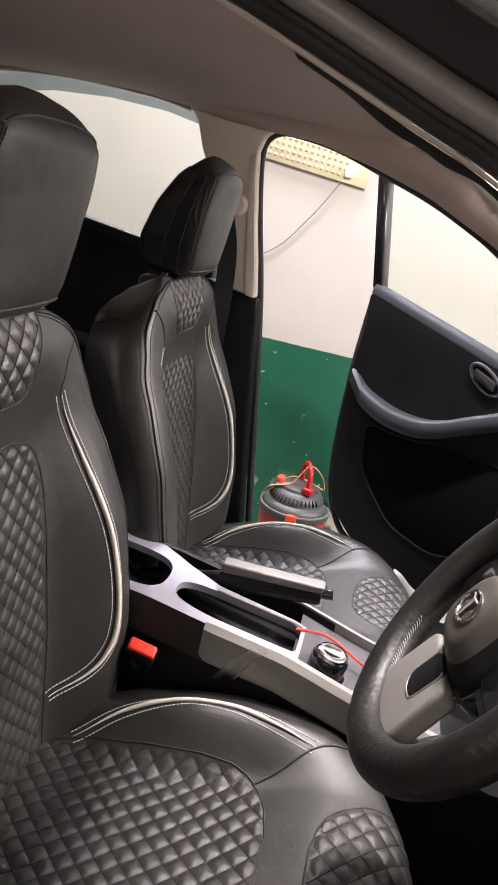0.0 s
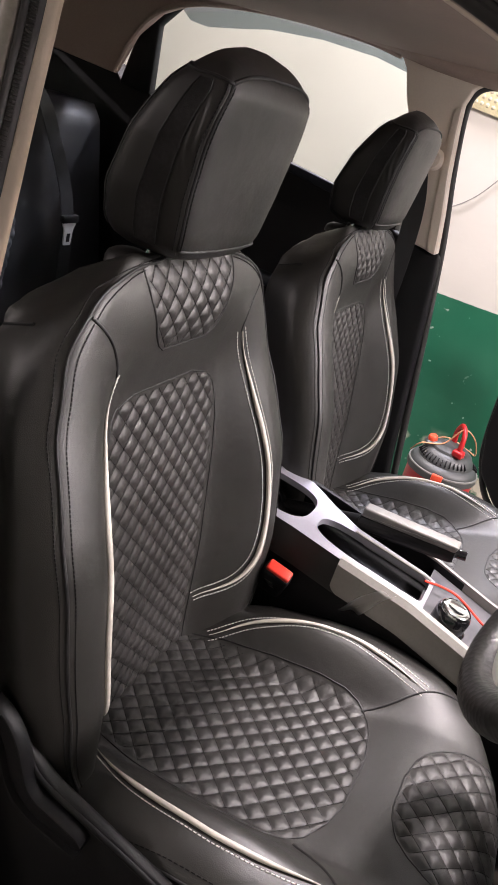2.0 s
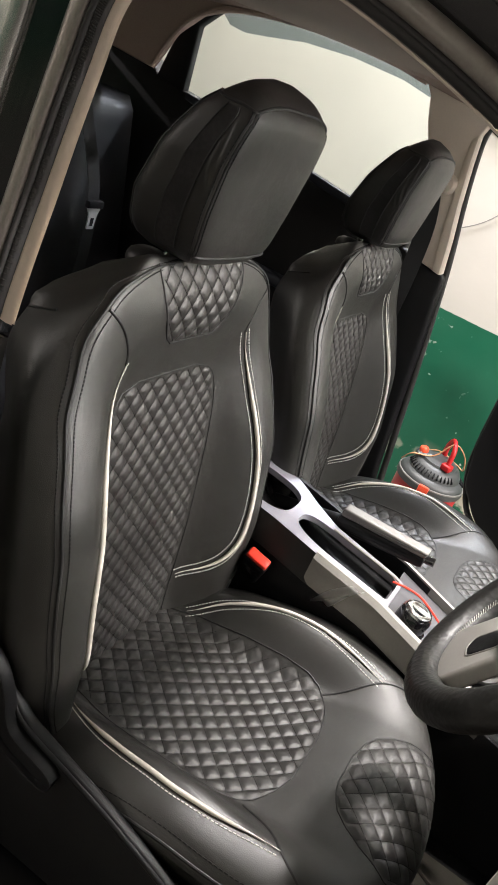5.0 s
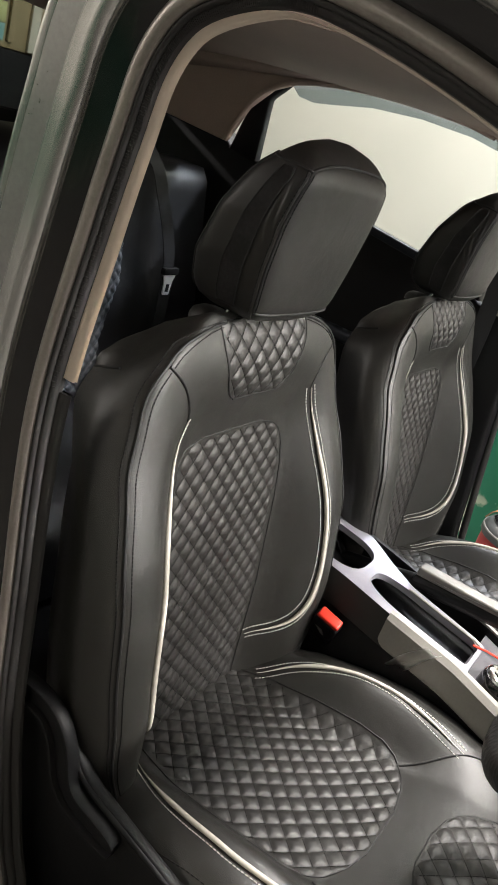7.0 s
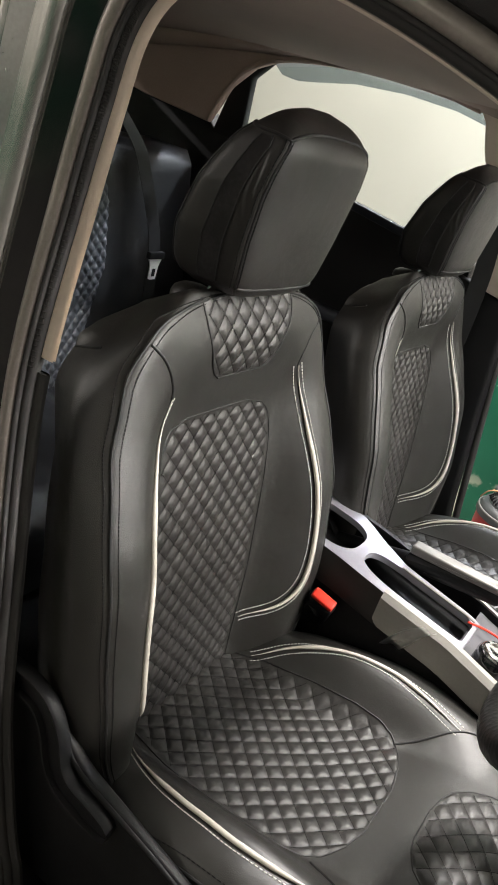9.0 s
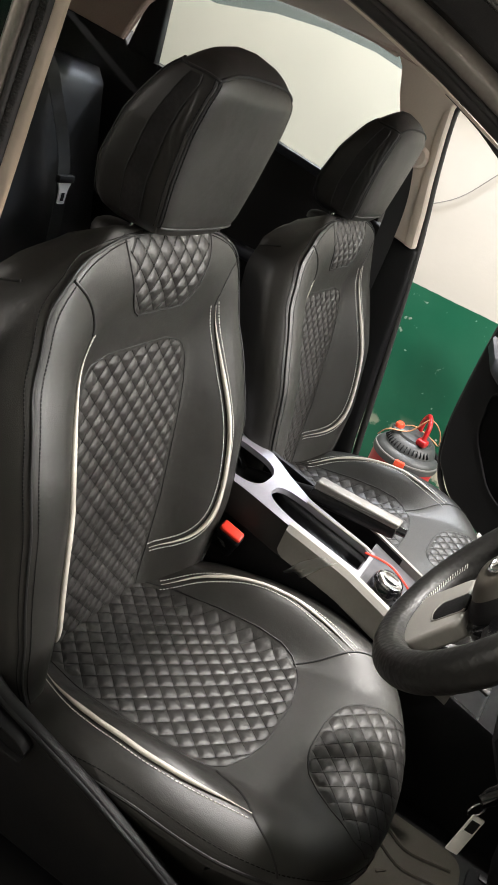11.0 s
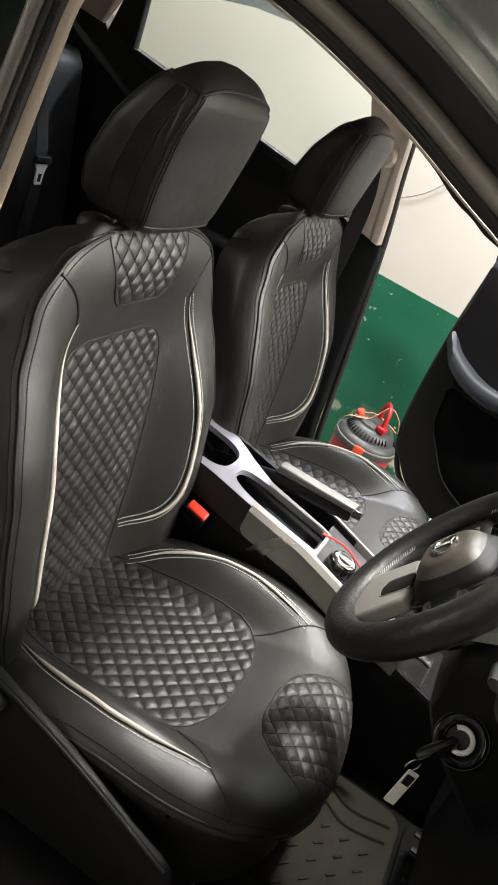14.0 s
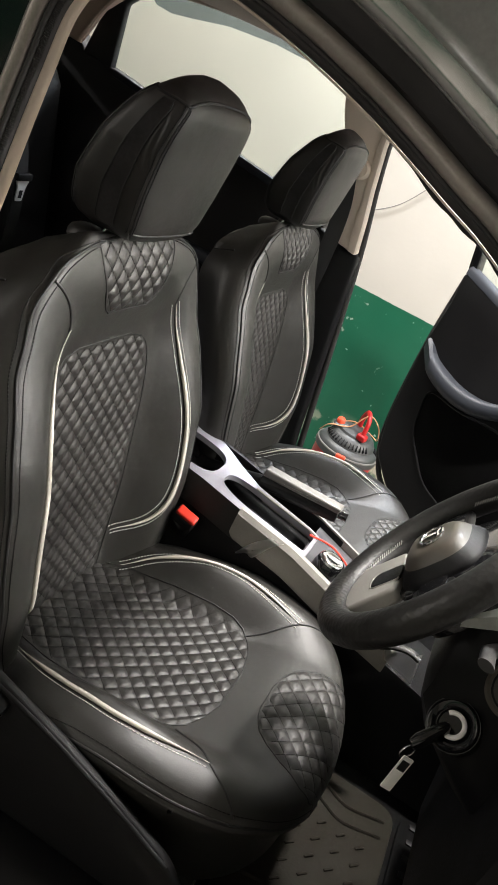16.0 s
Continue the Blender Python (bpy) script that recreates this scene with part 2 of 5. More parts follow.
def loft(loops, closed=True, caps=True, bm=None):
    bm = bm or bmesh.new()
    rows = [[bm.verts.new(p) for p in loop] for loop in loops]
    n = len(rows[0])
    for a, b in zip(rows, rows[1:]):
        for i in range(n if closed else n - 1):
            j = (i + 1) % n
            bm.faces.new((a[i], a[j], b[j], b[i]))
    if caps and closed:
        bm.faces.new(rows[0])
        bm.faces.new(rows[-1])
    return bm


def sheet(fn, us, vs, bm=None):
    return loft([[fn(u, v) for u in us] for v in vs], closed=False, caps=False, bm=bm)


def curve(points, n=48):
    """A smooth line through the points (Catmull-Rom), as Vectors."""
    p = [Vector(q) for q in points]
    p = [2 * p[0] - p[1]] + p + [2 * p[-1] - p[-2]]
    out = []
    seg = len(p) - 3
    for k in range(n + 1):
        s = k / n * seg
        i = min(int(s), seg - 1)
        t = s - i
        a, b, c, d = p[i:i + 4]
        out.append(0.5 * ((2 * b) + (c - a) * t + (2 * a - 5 * b + 4 * c - d) * t * t + (3 * b - a - 3 * c + d) * t ** 3))
    return out


def tube(points, r, sides=8, closed=False, bm=None, flat=1.0, taper=False):
    pts = [Vector(p) for p in points]
    loops, side = [], None
    n = len(pts)
    for i, p in enumerate(pts):
        a = pts[(i - 1) % n] if closed or i else pts[0]
        b = pts[(i + 1) % n] if closed or i < n - 1 else pts[-1]
        way = (b - a).normalized()
        if side is None:
            side = way.cross(Vector((0.13, 0.21, 0.97))).normalized()
        side = (side - way * side.dot(way)).normalized()
        up = way.cross(side)
        k = r
        if taper:
            k = r * max(0.15, min(1.0, 4 * i / n, 4 * (n - 1 - i) / n))
        loops.append([p + k * (math.cos(t) * side + flat * math.sin(t) * up) for t in (2 * math.pi * j / sides for j in range(sides))])
    if closed:
        loops.append(loops[0])
        bm = bm or bmesh.new()
        rows = [[bm.verts.new(q) for q in loop] for loop in loops[:-1]]
        rows.append(rows[0])
        for a, b in zip(rows, rows[1:]):
            for i in range(sides):
                j = (i + 1) % sides
                bm.faces.new((a[i], a[j], b[j], b[i]))
        return bm
    return loft(loops, bm=bm)


def spread(points, gap):
    """Places and directions at even steps along a line."""
    pts = [Vector(p) for p in points]
    out, left = [], 0.0
    for a, b in zip(pts, pts[1:]):
        d = (b - a).length
        while left < d:
            out.append((a + (b - a) * (left / d), (b - a).normalized()))
            left += gap
        left -= d
    return out


def stitches(points, gap=0.0062, length=0.0042, r=0.0009, bm=None, sides=5):
    bm = bm or bmesh.new()
    for p, way in spread(points, gap):
        tube([p - way * length / 2, p + way * length / 2], r, sides, bm=bm)
    return bm


def box(size, centre=(0, 0, 0), bevel=0.0, seg=2, turn=None, bm=None):
    own = bmesh.new()
    bmesh.ops.create_cube(own, size=1.0)
    own.transform(Matrix.Diagonal((*size, 1)))
    if bevel:
        bmesh.ops.bevel(own, geom=own.edges[:], offset=bevel, segments=seg, affect="EDGES", profile=0.5)
    if turn is not None:
        own.transform(turn.to_3x3().to_4x4())
    own.transform(Matrix.Translation(centre))
    return merge(own, bm)


def merge(own, bm):
    if bm is None:
        return own
    me = bpy.data.meshes.new("joined")
    own.to_mesh(me)
    own.free()
    bm.from_mesh(me)
    bpy.data.meshes.remove(me)
    return bm


def prism(outline, axis, lo, hi, bevel=0.0, seg=2, bm=None):
    """A plate: the outline in the two other axes, from lo to hi along the axis."""
    own = bmesh.new()

    def at(p, v):
        return {"x": (v, p[0], p[1]), "y": (p[0], v, p[1]), "z": (p[0], p[1], v)}[axis]
    a = [own.verts.new(at(p, lo)) for p in outline]
    b = [own.verts.new(at(p, hi)) for p in outline]
    own.faces.new(a)
    own.faces.new(b)
    for i in range(len(a)):
        j = (i + 1) % len(a)
        own.faces.new((a[i], a[j], b[j], b[i]))
    bmesh.ops.recalc_face_normals(own, faces=own.faces)
    if bevel:
        ed = [e for e in own.edges if len(e.link_faces) == 2 and e.calc_face_angle(0) > 0.6]
        bmesh.ops.bevel(own, geom=ed, offset=bevel, segments=seg, affect="EDGES", profile=0.5)
    return merge(own, bm)


def spin(profile, sides=40, m=None, bm=None):
    """A turned body: (radius, height) pairs round z."""
    loops = [[(max(r, 1e-4) * math.cos(t), max(r, 1e-4) * math.sin(t), h) for t in (2 * math.pi * k / sides for k in range(sides))] for r, h in profile]
    own = loft(loops)
    if m is not None:
        own.transform(m)
    return merge(own, bm)


def rounded(points, r, n=5):
    """A flat outline with rounded corners."""
    out = []
    k = len(points)
    for i in range(k):
        p, a, b = (Vector(points[j % k]) for j in (i, i - 1, i + 1))
        ra = min(r, (a - p).length / 2.05, (b - p).length / 2.05)
        s, e = p + (a - p).normalized() * ra, p + (b - p).normalized() * ra
        for j in range(n + 1):
            t = j / n
            q = (1 - t) ** 2 * s + 2 * t * (1 - t) * p + t * t * e
            out.append((q.x, q.y))
    return out


# ---- the workshop ----
def slab(name, size, centre, material, label, category):
    return solo(name, box(size, centre), material, label, category, kind="structure")


slab("floor", (12, 10, 0.2), (0, -1.5, -0.1), CONCRETE, "worn grey concrete workshop floor", "floor")
slab("wall_north", (12, 0.2, 3.1), (0, 2.12, 1.55), WALL, "workshop wall, white above a scuffed green dado", "wall")
slab("wall_south", (12, 0.2, 3.1), (0, -6.1, 1.55), WALL, "white and green painted workshop wall", "wall")
slab("wall_west", (0.2, 8.02, 3.1), (-5.6, -1.99, 1.55), WALL, "white and green painted workshop wall", "wall")
# Unseen wall, made dark so that little light bounces in through the windscreen.
slab("wall_east", (0.2, 8.02, 3.1), (5.6, -1.99, 1.55), DARK_WALL, "unseen east wall, darkened to cut light from ahead", "wall")
slab("ceiling", (12, 10, 0.2), (0, -1.5, 3.2), CEILING, "plain white workshop ceiling", "ceiling")

# ---- the seats ----
FLOOR_Z = 0.42
YC = -0.37
BACK_W = [(0.54, 0.22), (0.58, 0.258), (0.66, 0.285), (0.80, 0.302), (0.95, 0.301), (1.06, 0.287), (1.14, 0.264), (1.19, 0.247), (1.23, 0.222), (1.252, 0.190), (1.266, 0.150), (1.274, 0.105)]
BACK_F = [(0.54, -0.074), (0.64, -0.086), (0.80, -0.103), (0.95, -0.123), (1.06, -0.141), (1.105, -0.148), (1.15, -0.139), (1.195, -0.132), (1.235, -0.140), (1.27, -0.159), (1.305, -0.188)]
BACK_R = [(0.54, -0.19), (0.66, -0.215), (0.80, -0.232), (1.00, -0.252), (1.15, -0.262), (1.25, -0.258), (1.305, -0.225)]
BACK_B = [(0.54, 0.040), (0.64, 0.070), (0.78, 0.084), (0.95, 0.074), (1.08, 0.042), (1.135, 0.019), (1.17, 0.003), (1.20, -0.006), (1.24, -0.003)]


def back_x(u, z, lift=0.0):
    """Front of the backrest at u beside the seat's middle and height z."""
    w, f, r, b = (smooth(k, z) for k in (BACK_W, BACK_F, BACK_R, BACK_B))
    s = min(1.0, abs(u) / w)
    front = f + b * step(0.42, 0.78, s) - 0.006 * (1 - s * s)
    edge = front - 0.050 * step(0.56, 0.66, z) - 0.012
    return edge + (front - edge) * (1 - s ** 15) ** 0.5 + lift


def back_point(u, z, lift=0.0):
    return Vector((back_x(u, z, lift), YC + u, z))


def back_lip(z):
    """How far the rounded top edge drops behind the front."""
    return 0.034 * step(1.12, 1.24, z)


def side_point(z, k):
    """The side of the backrest from its front edge (k = 0) to its rear (k = 1)."""
    w, r = smooth(BACK_W, z), smooth(BACK_R, z)
    e = back_x(w, z)
    n = lerp([(0.9, 0.30), (1.05, 0.27), (1.15, 0.14), (1.23, 0.06), (1.274, -0.30)], z)
    return (e + (r - e) * k, YC + w * (1 - n * k ** 1.3), z - back_lip(z) - 0.022 * step(1.0, 1.22, z) * k)


CUSH_C = [(-0.17, 0.615), (0.0, 0.622), (0.15, 0.638), (0.25, 0.656), (0.34, 0.684), (0.41, 0.687), (0.49, 0.678)]
CUSH_B = [(-0.17, 0.020), (-0.05, 0.040), (0.04, 0.060), (0.12, 0.076), (0.18, 0.075), (0.25, 0.060), (0.31, 0.036), (0.37, 0.015), (0.46, 0.0)]


def cush_w(x):
    if x < 0.1:
        return 0.285 - 0.9 * max(0.0, 0.02 - x) ** 1.3 if x < 0.02 else 0.285
    return 0.285 * max(0.0, 1 - ((x - 0.1) / 0.386) ** 3.4) ** 0.5


def cush_y(x, u):
    """The inboard half of the cushion flares towards its nose."""
    return YC + (u * (1 + 0.12 * step(0.1, 0.34, x)) if u > 0 else u)


def cush_z(x, u, lift=0.0):
    w = cush_w(x)
    s = min(1.0, abs(u) / max(w, 1e-4))
    k = min(1.0, abs(u) / 0.285)
    top = smooth(CUSH_C, x) + smooth(CUSH_B, x) * step(0.45, 0.76, k) - 0.006 * (1 - k * k)
    drop = 0.050 * (1 - (1 - s ** 6) ** 0.5)
    front = 0.062 * (1 - math.sqrt(max(0.0, 1 - max(0.0, (x - 0.375) / 0.111) ** 2.6)))
    return top - drop - front + lift


def cush_point(x, u, lift=0.0):
    return Vector((x, cush_y(x, u), cush_z(x, u, lift)))


def pillow(a, b, p, q, h=0.0042):
    """The swelling of one diamond between its stitched grooves."""
    def tri(v):
        return 2 * abs(v - round(v))
    m, n = tri(p / a + q / b), tri(p / a - q / b)
    return h * (1 - (1 - m) ** 2.6) * (1 - (1 - n) ** 2.6)


def quilt_thread(point, a, b, inside, lo, hi, reach, shift=0.0):
    """Dark thread sunk in the grooves of a diamond-quilted panel."""
    bm = bmesh.new()
    top = int(reach / a + max(abs(lo), abs(hi)) / b) + 2
    for sign in (1, -1):
        for k in range(-top, top + 1):
            run = []
            for q in steps(lo, hi, int((hi - lo) / 0.007)) + [None]:
                p = a * (k - sign * (q - shift) / b) if q is not None else None
                if p is not None and inside(p, q):
                    run.append(point(p, q))
                    continue
                if len(run) > 1:
                    stitches(run, 0.0048, 0.0038, 0.00048, bm, 4)
                run = []
    return bm


QA, QB = 0.0325, 0.0345


def steps(lo, hi, n):
    return [lo + (hi - lo) * k / n for k in range(n + 1)]


def seat(name, label, group, tuck=0.0):
    """tuck: how deep the outboard piping lies behind the bolster's swell."""
    root = thing(name, label, "car seat", pose(0, YC, FLOOR_Z), group)
    # backrest body
    loops = []
    zs = steps(0.54, 1.20, 26) + [1.212, 1.222, 1.232, 1.242, 1.250, 1.258, 1.265, 1.270, 1.274]
    for z in zs:
        w, r = smooth(BACK_W, z), smooth(BACK_R, z)
        ss = [math.sin(t) for t in steps(-math.pi / 2, math.pi / 2, 60)]
        front = [(back_x(s * w, z), YC + s * w, z) for s in ss]
        fc = smooth(BACK_F, z)
        front = [(x, y, z - back_lip(z) * min(1.0, max(0.0, (fc - 0.010 - x) / 0.052))) for x, y, zz in front]
        flank = [side_point(z, k) for k in (0.2, 0.4, 0.6, 0.8, 0.94)]
        wr, zr = side_point(z, 1.0)[1] - YC, side_point(z, 1.0)[2]
        back = [(r - 0.014 * (1 - s ** 4), YC + s * wr, zr) for s in reversed(ss[1:-1:3])]
        back = flank + back + [(x, 2 * YC - y, zz) for x, y, zz in reversed(flank)]
        loops.append(front + back)
    backrest = part("backrest", loft(loops), LEATHER, root, sharp=170)
    # quilted panel in the middle of the back
    def edge_u(z):
        return lerp([(0.56, 0.122), (0.69, 0.133), (0.80, 0.140), (0.96, 0.140), (1.02, 0.137), (1.055, 0.131), (1.075, 0.122), (1.089, 0.108), (1.097, 0.088), (1.102, 0.06)], z)
    def edge_l(z):
        return lerp([(0.56, 0.122), (0.69, 0.133), (0.80, 0.140), (0.96, 0.140), (1.02, 0.139), (1.06, 0.136), (1.082, 0.130), (1.093, 0.121), (1.099, 0.107), (1.102, 0.09)], z)
    us, vs = steps(-1, 1, 150), steps(0.565, 1.102, 280)
    def quilted(s, z):
        u = s * (edge_u(z) if s > 0 else edge_l(z))
        fade = min(1.0, (1 - abs(s)) * 10) * min(1.0, (1.102 - z) * 70)
        return back_point(u, z, 0.001 * fade + pillow(QA, QB, u, z, 0.0036) * fade - 0.001)
    panel = part("quilted_panel", sheet(quilted, us, vs), QUILT, root, "diamond-quilted black centre panel", sharp=80)
    rim = [back_point(-edge_l(z), z, 0.0) for z in vs[::5]] + [back_point(u, 1.103, 0.0) for u in steps(-0.09, 0.06, 8)] + [back_point(edge_u(z), z, 0.0) for z in vs[::-5]]
    part("panel_seam", tube(rim, 0.0013), SEAM, panel)
    tagged(part("quilt_stitching", quilt_thread(lambda u, z: back_point(u, z, 0.0006), QA, QB, lambda u, z: -edge_l(z) + 0.004 < u < edge_u(z) - 0.004, 0.57, 1.098, 0.14), DARK_THREAD, panel), kind="stuff")
    # small quilted patch under the headrest
    def patch_u(z):
        return lerp([(1.160, 0.055), (1.164, 0.063), (1.172, 0.072), (1.185, 0.081), (1.21, 0.092), (1.23, 0.101), (1.25, 0.106), (1.30, 0.108)], z)
    vs2 = steps(1.160, 1.266, 76)
    def patched(s, z):
        u = s * patch_u(z)
        fade = min(1.0, (1 - abs(s)) * 8) * min(1.0, (z - 1.160) * 100)
        return back_point(u, z, 0.0006 + pillow(QA, QB, u, z - 0.004, 0.0038) * fade - 0.001)
    patch = part("quilted_patch", sheet(patched, steps(-1, 1, 120), vs2), QUILT, root, "small quilted patch below the headrest", sharp=80)
    rim = [back_point(-patch_u(z), z) for z in vs2[::-4]] + [back_point(s * 0.055, 1.159) for s in steps(-1, 1, 8)] + [back_point(patch_u(z), z) for z in vs2[::4]]
    part("patch_seam", tube(rim, 0.0013), SEAM, patch)
    tagged(part("quilt_stitching", quilt_thread(lambda u, z: back_point(u, z, 0.0004), QA, QB, lambda u, z: abs(u) < patch_u(z) - 0.004, 1.164, 1.262, 0.12, 0.004), DARK_THREAD, patch), kind="stuff")
    # piping and seams of the back
    BACK_LINE = curve([(0.156, 1.150, 0), (0.176, 1.10, 0), (0.191, 1.05, 0), (0.204, 1.0, 0), (0.213, 0.95, 0), (0.220, 0.89, 0), (0.221, 0.83, 0), (0.213, 0.775, 0), (0.196, 0.735, 0), (0.172, 0.710, 0), (0.138, 0.692, 0)], 80)
    for side in (-1, 1):
        inset = tuck if side < 0 else 0.0
        line = [back_point(side * (p.x - inset * step(1.15, 1.08, p.y)), p.y, 0.0022) for p in BACK_LINE]
        part("back_piping", tube(line, 0.0042, 10, taper=True), PIPING, root, "cream piping")
        for off in ((-0.0085,) if side < 0 else (-0.0085, 0.0085)):
            row = []
            for i, p in enumerate(BACK_LINE):
                way = (BACK_LINE[min(i + 1, 80)] - BACK_LINE[max(i - 1, 0)]).normalized()
                row.append(back_point(side * (p.x - way.y * off - inset * step(1.15, 1.08, p.y)), p.y + way.x * off, 0.0004))
            tagged(part("stitching", stitches(row), THREAD, root, "white stitches along the piping"), kind="stuff")
        crease = [back_point(side * p.x, p.y, 0.0003) for p in curve([(0.155, 1.148, 0), (0.160, 1.168, 0), (0.176, 1.197, 0), (0.202, 1.221, 0)], 14)]
        part("shoulder_seam", tube(crease, 0.0018 if side < 0 else 0.0008), SEAM, root)
        # facing seam round the edge of the front
        face = [(0.218, 0.60, 0), (0.262, 0.70, 0), (0.280, 0.80, 0), (0.283, 0.90, 0), (0.279, 0.98, 0), (0.263, 1.08, 0), (0.246, 1.14, 0), (0.231, 1.187, 0), (0.204, 1.223, 0), (0.176, 1.243, 0), (0.127, 1.259, 0), (0.06, 1.267, 0)]
        seam = [back_point(side * p.x, p.y, 0.0006) for p in curve(face, 80)]
        row = [back_point(side * (p.x - 0.008), p.y - 0.003, 0.0003) for p in curve(face, 80)]
        part("facing_seam", tube(seam, 0.0021), SEAM, root)
        outer = [back_point(side * (p.x + 0.006), p.y + 0.002, 0.0005) for p in curve(face, 80)]
        tagged(part("dark_stitching", stitches(row, 0.0050, 0.0034, 0.0008), DARK_THREAD, root), kind="stuff")
        tagged(part("dark_stitching", stitches(outer, 0.0050, 0.0034, 0.0008), DARK_THREAD, root), kind="stuff")
        cross = [Vector(side_point(1.228, k)) for k in steps(0.02, 0.95, 14)]
        cross = [Vector((p.x, YC + side * (p.y - YC), p.z + 0.001)) for p in cross]
        part("shoulder_seam", tube(cross, 0.0018), SEAM, root)
    # headrest: a wedge-shaped cushion, thin at the top, with a mesh strip and seams on its sides
    HF = [(1.276, -0.136), (1.284, -0.127), (1.30, -0.121), (1.39, -0.110), (1.455, -0.101), (1.472, -0.103), (1.484, -0.110), (1.494, -0.122), (1.501, -0.138)]
    HB = [(1.274, -0.205), (1.282, -0.226), (1.30, -0.236), (1.337, -0.236), (1.40, -0.212), (1.455, -0.180), (1.475, -0.166), (1.490, -0.154), (1.501, -0.143)]
    HW = [(1.276, 0.082), (1.284, 0.097), (1.30, 0.104), (1.345, 0.115), (1.40, 0.121), (1.425, 0.119), (1.443, 0.1145), (1.458, 0.109), (1.470, 0.103), (1.481, 0.095), (1.491, 0.077), (1.497, 0.055), (1.501, 0.012)]
    def ht(cx):
        """The way round the plan at a depth share of the side (1 front, -1 back)."""
        return math.acos(math.copysign(abs(cx) ** (1 / (0.26 if cx > 0 else 0.32)), cx))
    T0 = 0.93
    def hr(z, t, out=0.0):
        """t runs round the plan from the middle of the face; T0 is the face's seam."""
        f, b, w = (smooth_fine(k, z) for k in (HF, HB, HW))
        c, q = math.cos(t), math.sin(t)
        dome = step(1.452, 1.494, z)
        e, e2 = ((0.26, 0.30) if c > 0 else (0.32, 0.34))
        e, e2 = e + (0.68 - e) * dome, e2 + (0.68 - e2) * dome
        cx, cy = math.copysign(abs(c) ** e, c), math.copysign(abs(q) ** e2, q)
        mid, half = (f + b) / 2, (f - b) / 2
        puff = 0.007 * (1 - cy * cy) * (1 if c > 0 else -1.5) * step(1.497, 1.45, z)
        pleat = 0.0008 * math.sin(z * 190 + 30 * cx + 2 * math.sin(z * 60)) * step(1.355, 1.385, z) * step(1.455, 1.43, z) * step(0.84, 0.77, cx) * step(0.44, 0.52, cx)
        welt = -0.0016 * math.exp(-((abs(t) - T0) / 0.05) ** 2) * step(1.470, 1.460, z)
        return Vector((mid + (half + out + welt) * cx + puff, YC + (w + out + pleat + welt) * cy, z))
    rise = sorted({1.276, 1.279, 1.284, 1.290, 1.297} | set(steps(1.305, 1.455, 60)) | set(steps(1.458, 1.490, 14)) | {1.4925, 1.4945, 1.4963, 1.4978, 1.499, 1.500, 1.5007, 1.501})
    around = sorted(set(steps(-math.pi, math.pi, 90)[1:]) | {sg * v for sg in (1, -1) for v in steps(0.75, 1.12, 18) + [ht(c) for c in steps(0.84, -0.90, 36)]})
    headrest = part("headrest", loft([[hr(z, t) for t in around] for z in rise]), LEATHER_SOFT, root, "padded headrest", sharp=75)
    heights = steps(1.290, 1.463, 44)
    def seam_z(t):
        return 1.464 + 0.014 * max(0.0, 1 - (abs(t) / T0) ** 2)
    arch = [hr(seam_z(t), t, 0.0004) for t in steps(-T0, T0, 40)]
    part("headrest_seam", tube(arch, 0.0021), SEAM, headrest)
    tagged(part("headrest_stitching", stitches([p + Vector((0.001, 0, -0.005)) for p in arch], 0.0050, 0.0034, 0.0007), DARK_THREAD, headrest), kind="stuff")
    part("headrest_seam", tube([hr(1.288, t, 0.0004) for t in steps(-T0, T0, 30)], 0.0020), SEAM, headrest)
    for sg in (-1, 1):
        part("headrest_seam", tube([hr(z, sg * T0, 0.0004) for z in heights], 0.0022), SEAM, headrest)
        for d in (0.84, ht(0.79)):
            tagged(part("headrest_stitching", stitches([hr(z, sg * d, 0.0006) for z in heights], 0.0050, 0.0034, 0.0008), DARK_THREAD, headrest), kind="stuff")
        back_t = 2.35
        part("headrest_seam", tube([hr(z, sg * back_t, 0.0004) for z in steps(1.29, 1.472, 44)], 0.0018), SEAM, headrest)
        part("headrest_seam", tube([hr(1.464 + 0.008 * k, sg * (T0 + (back_t - T0) * k), 0.0004) for k in steps(0, 1, 24)], 0.0020), SEAM, headrest)
        part("mesh_strip", sheet(lambda t, z: hr(z, sg * t, 0.0007), [ht(c) for c in steps(0.40, -0.10, 12)], steps(1.287, 1.463, 40)), MESH_CLOTH, headrest, "black mesh cloth strip")
        for t in (ht(0.41), ht(-0.11)):
            part("strip_seam", tube([hr(z, sg * t, 0.0005) for z in heights], 0.0013, 6), SEAM, headrest)
    for u in (-0.068, 0.068):
        part("headrest_post", tube([(-0.190, YC + u, 1.235), (-0.168, YC + u, 1.30)], 0.006, 12), CHROME, root)
        part("post_collar", spin([(0.001, 0), (0.029, 0), (0.029, 0.006), (0.026, 0.013), (0.018, 0.018), (0.001, 0.020)], 28, pose(-0.205, YC + u, 1.246)), PLASTIC_GREY, root)
    # cushion
    loops = []
    xs = steps(-0.17, 0.38, 76) + [0.393, 0.406, 0.418, 0.43, 0.442, 0.452, 0.46, 0.467, 0.474, 0.480, 0.484, 0.4858]
    for x in xs:
        w = max(cush_w(x), 0.004)
        ss = [math.sin(t) for t in steps(-math.pi / 2, math.pi / 2, 120)]
        top = [cush_point(x, s * w) for s in ss]
        zl, inx = top[0][2], 0.94
        low = [(x - 0.02 * (x > 0.3), cush_y(x, w * inx * c), zz) for c, zz in ((1, zl - 0.05), (0.97, 0.485), (-0.97, 0.485), (-1, zl - 0.05))]
        loops.append(top + low)
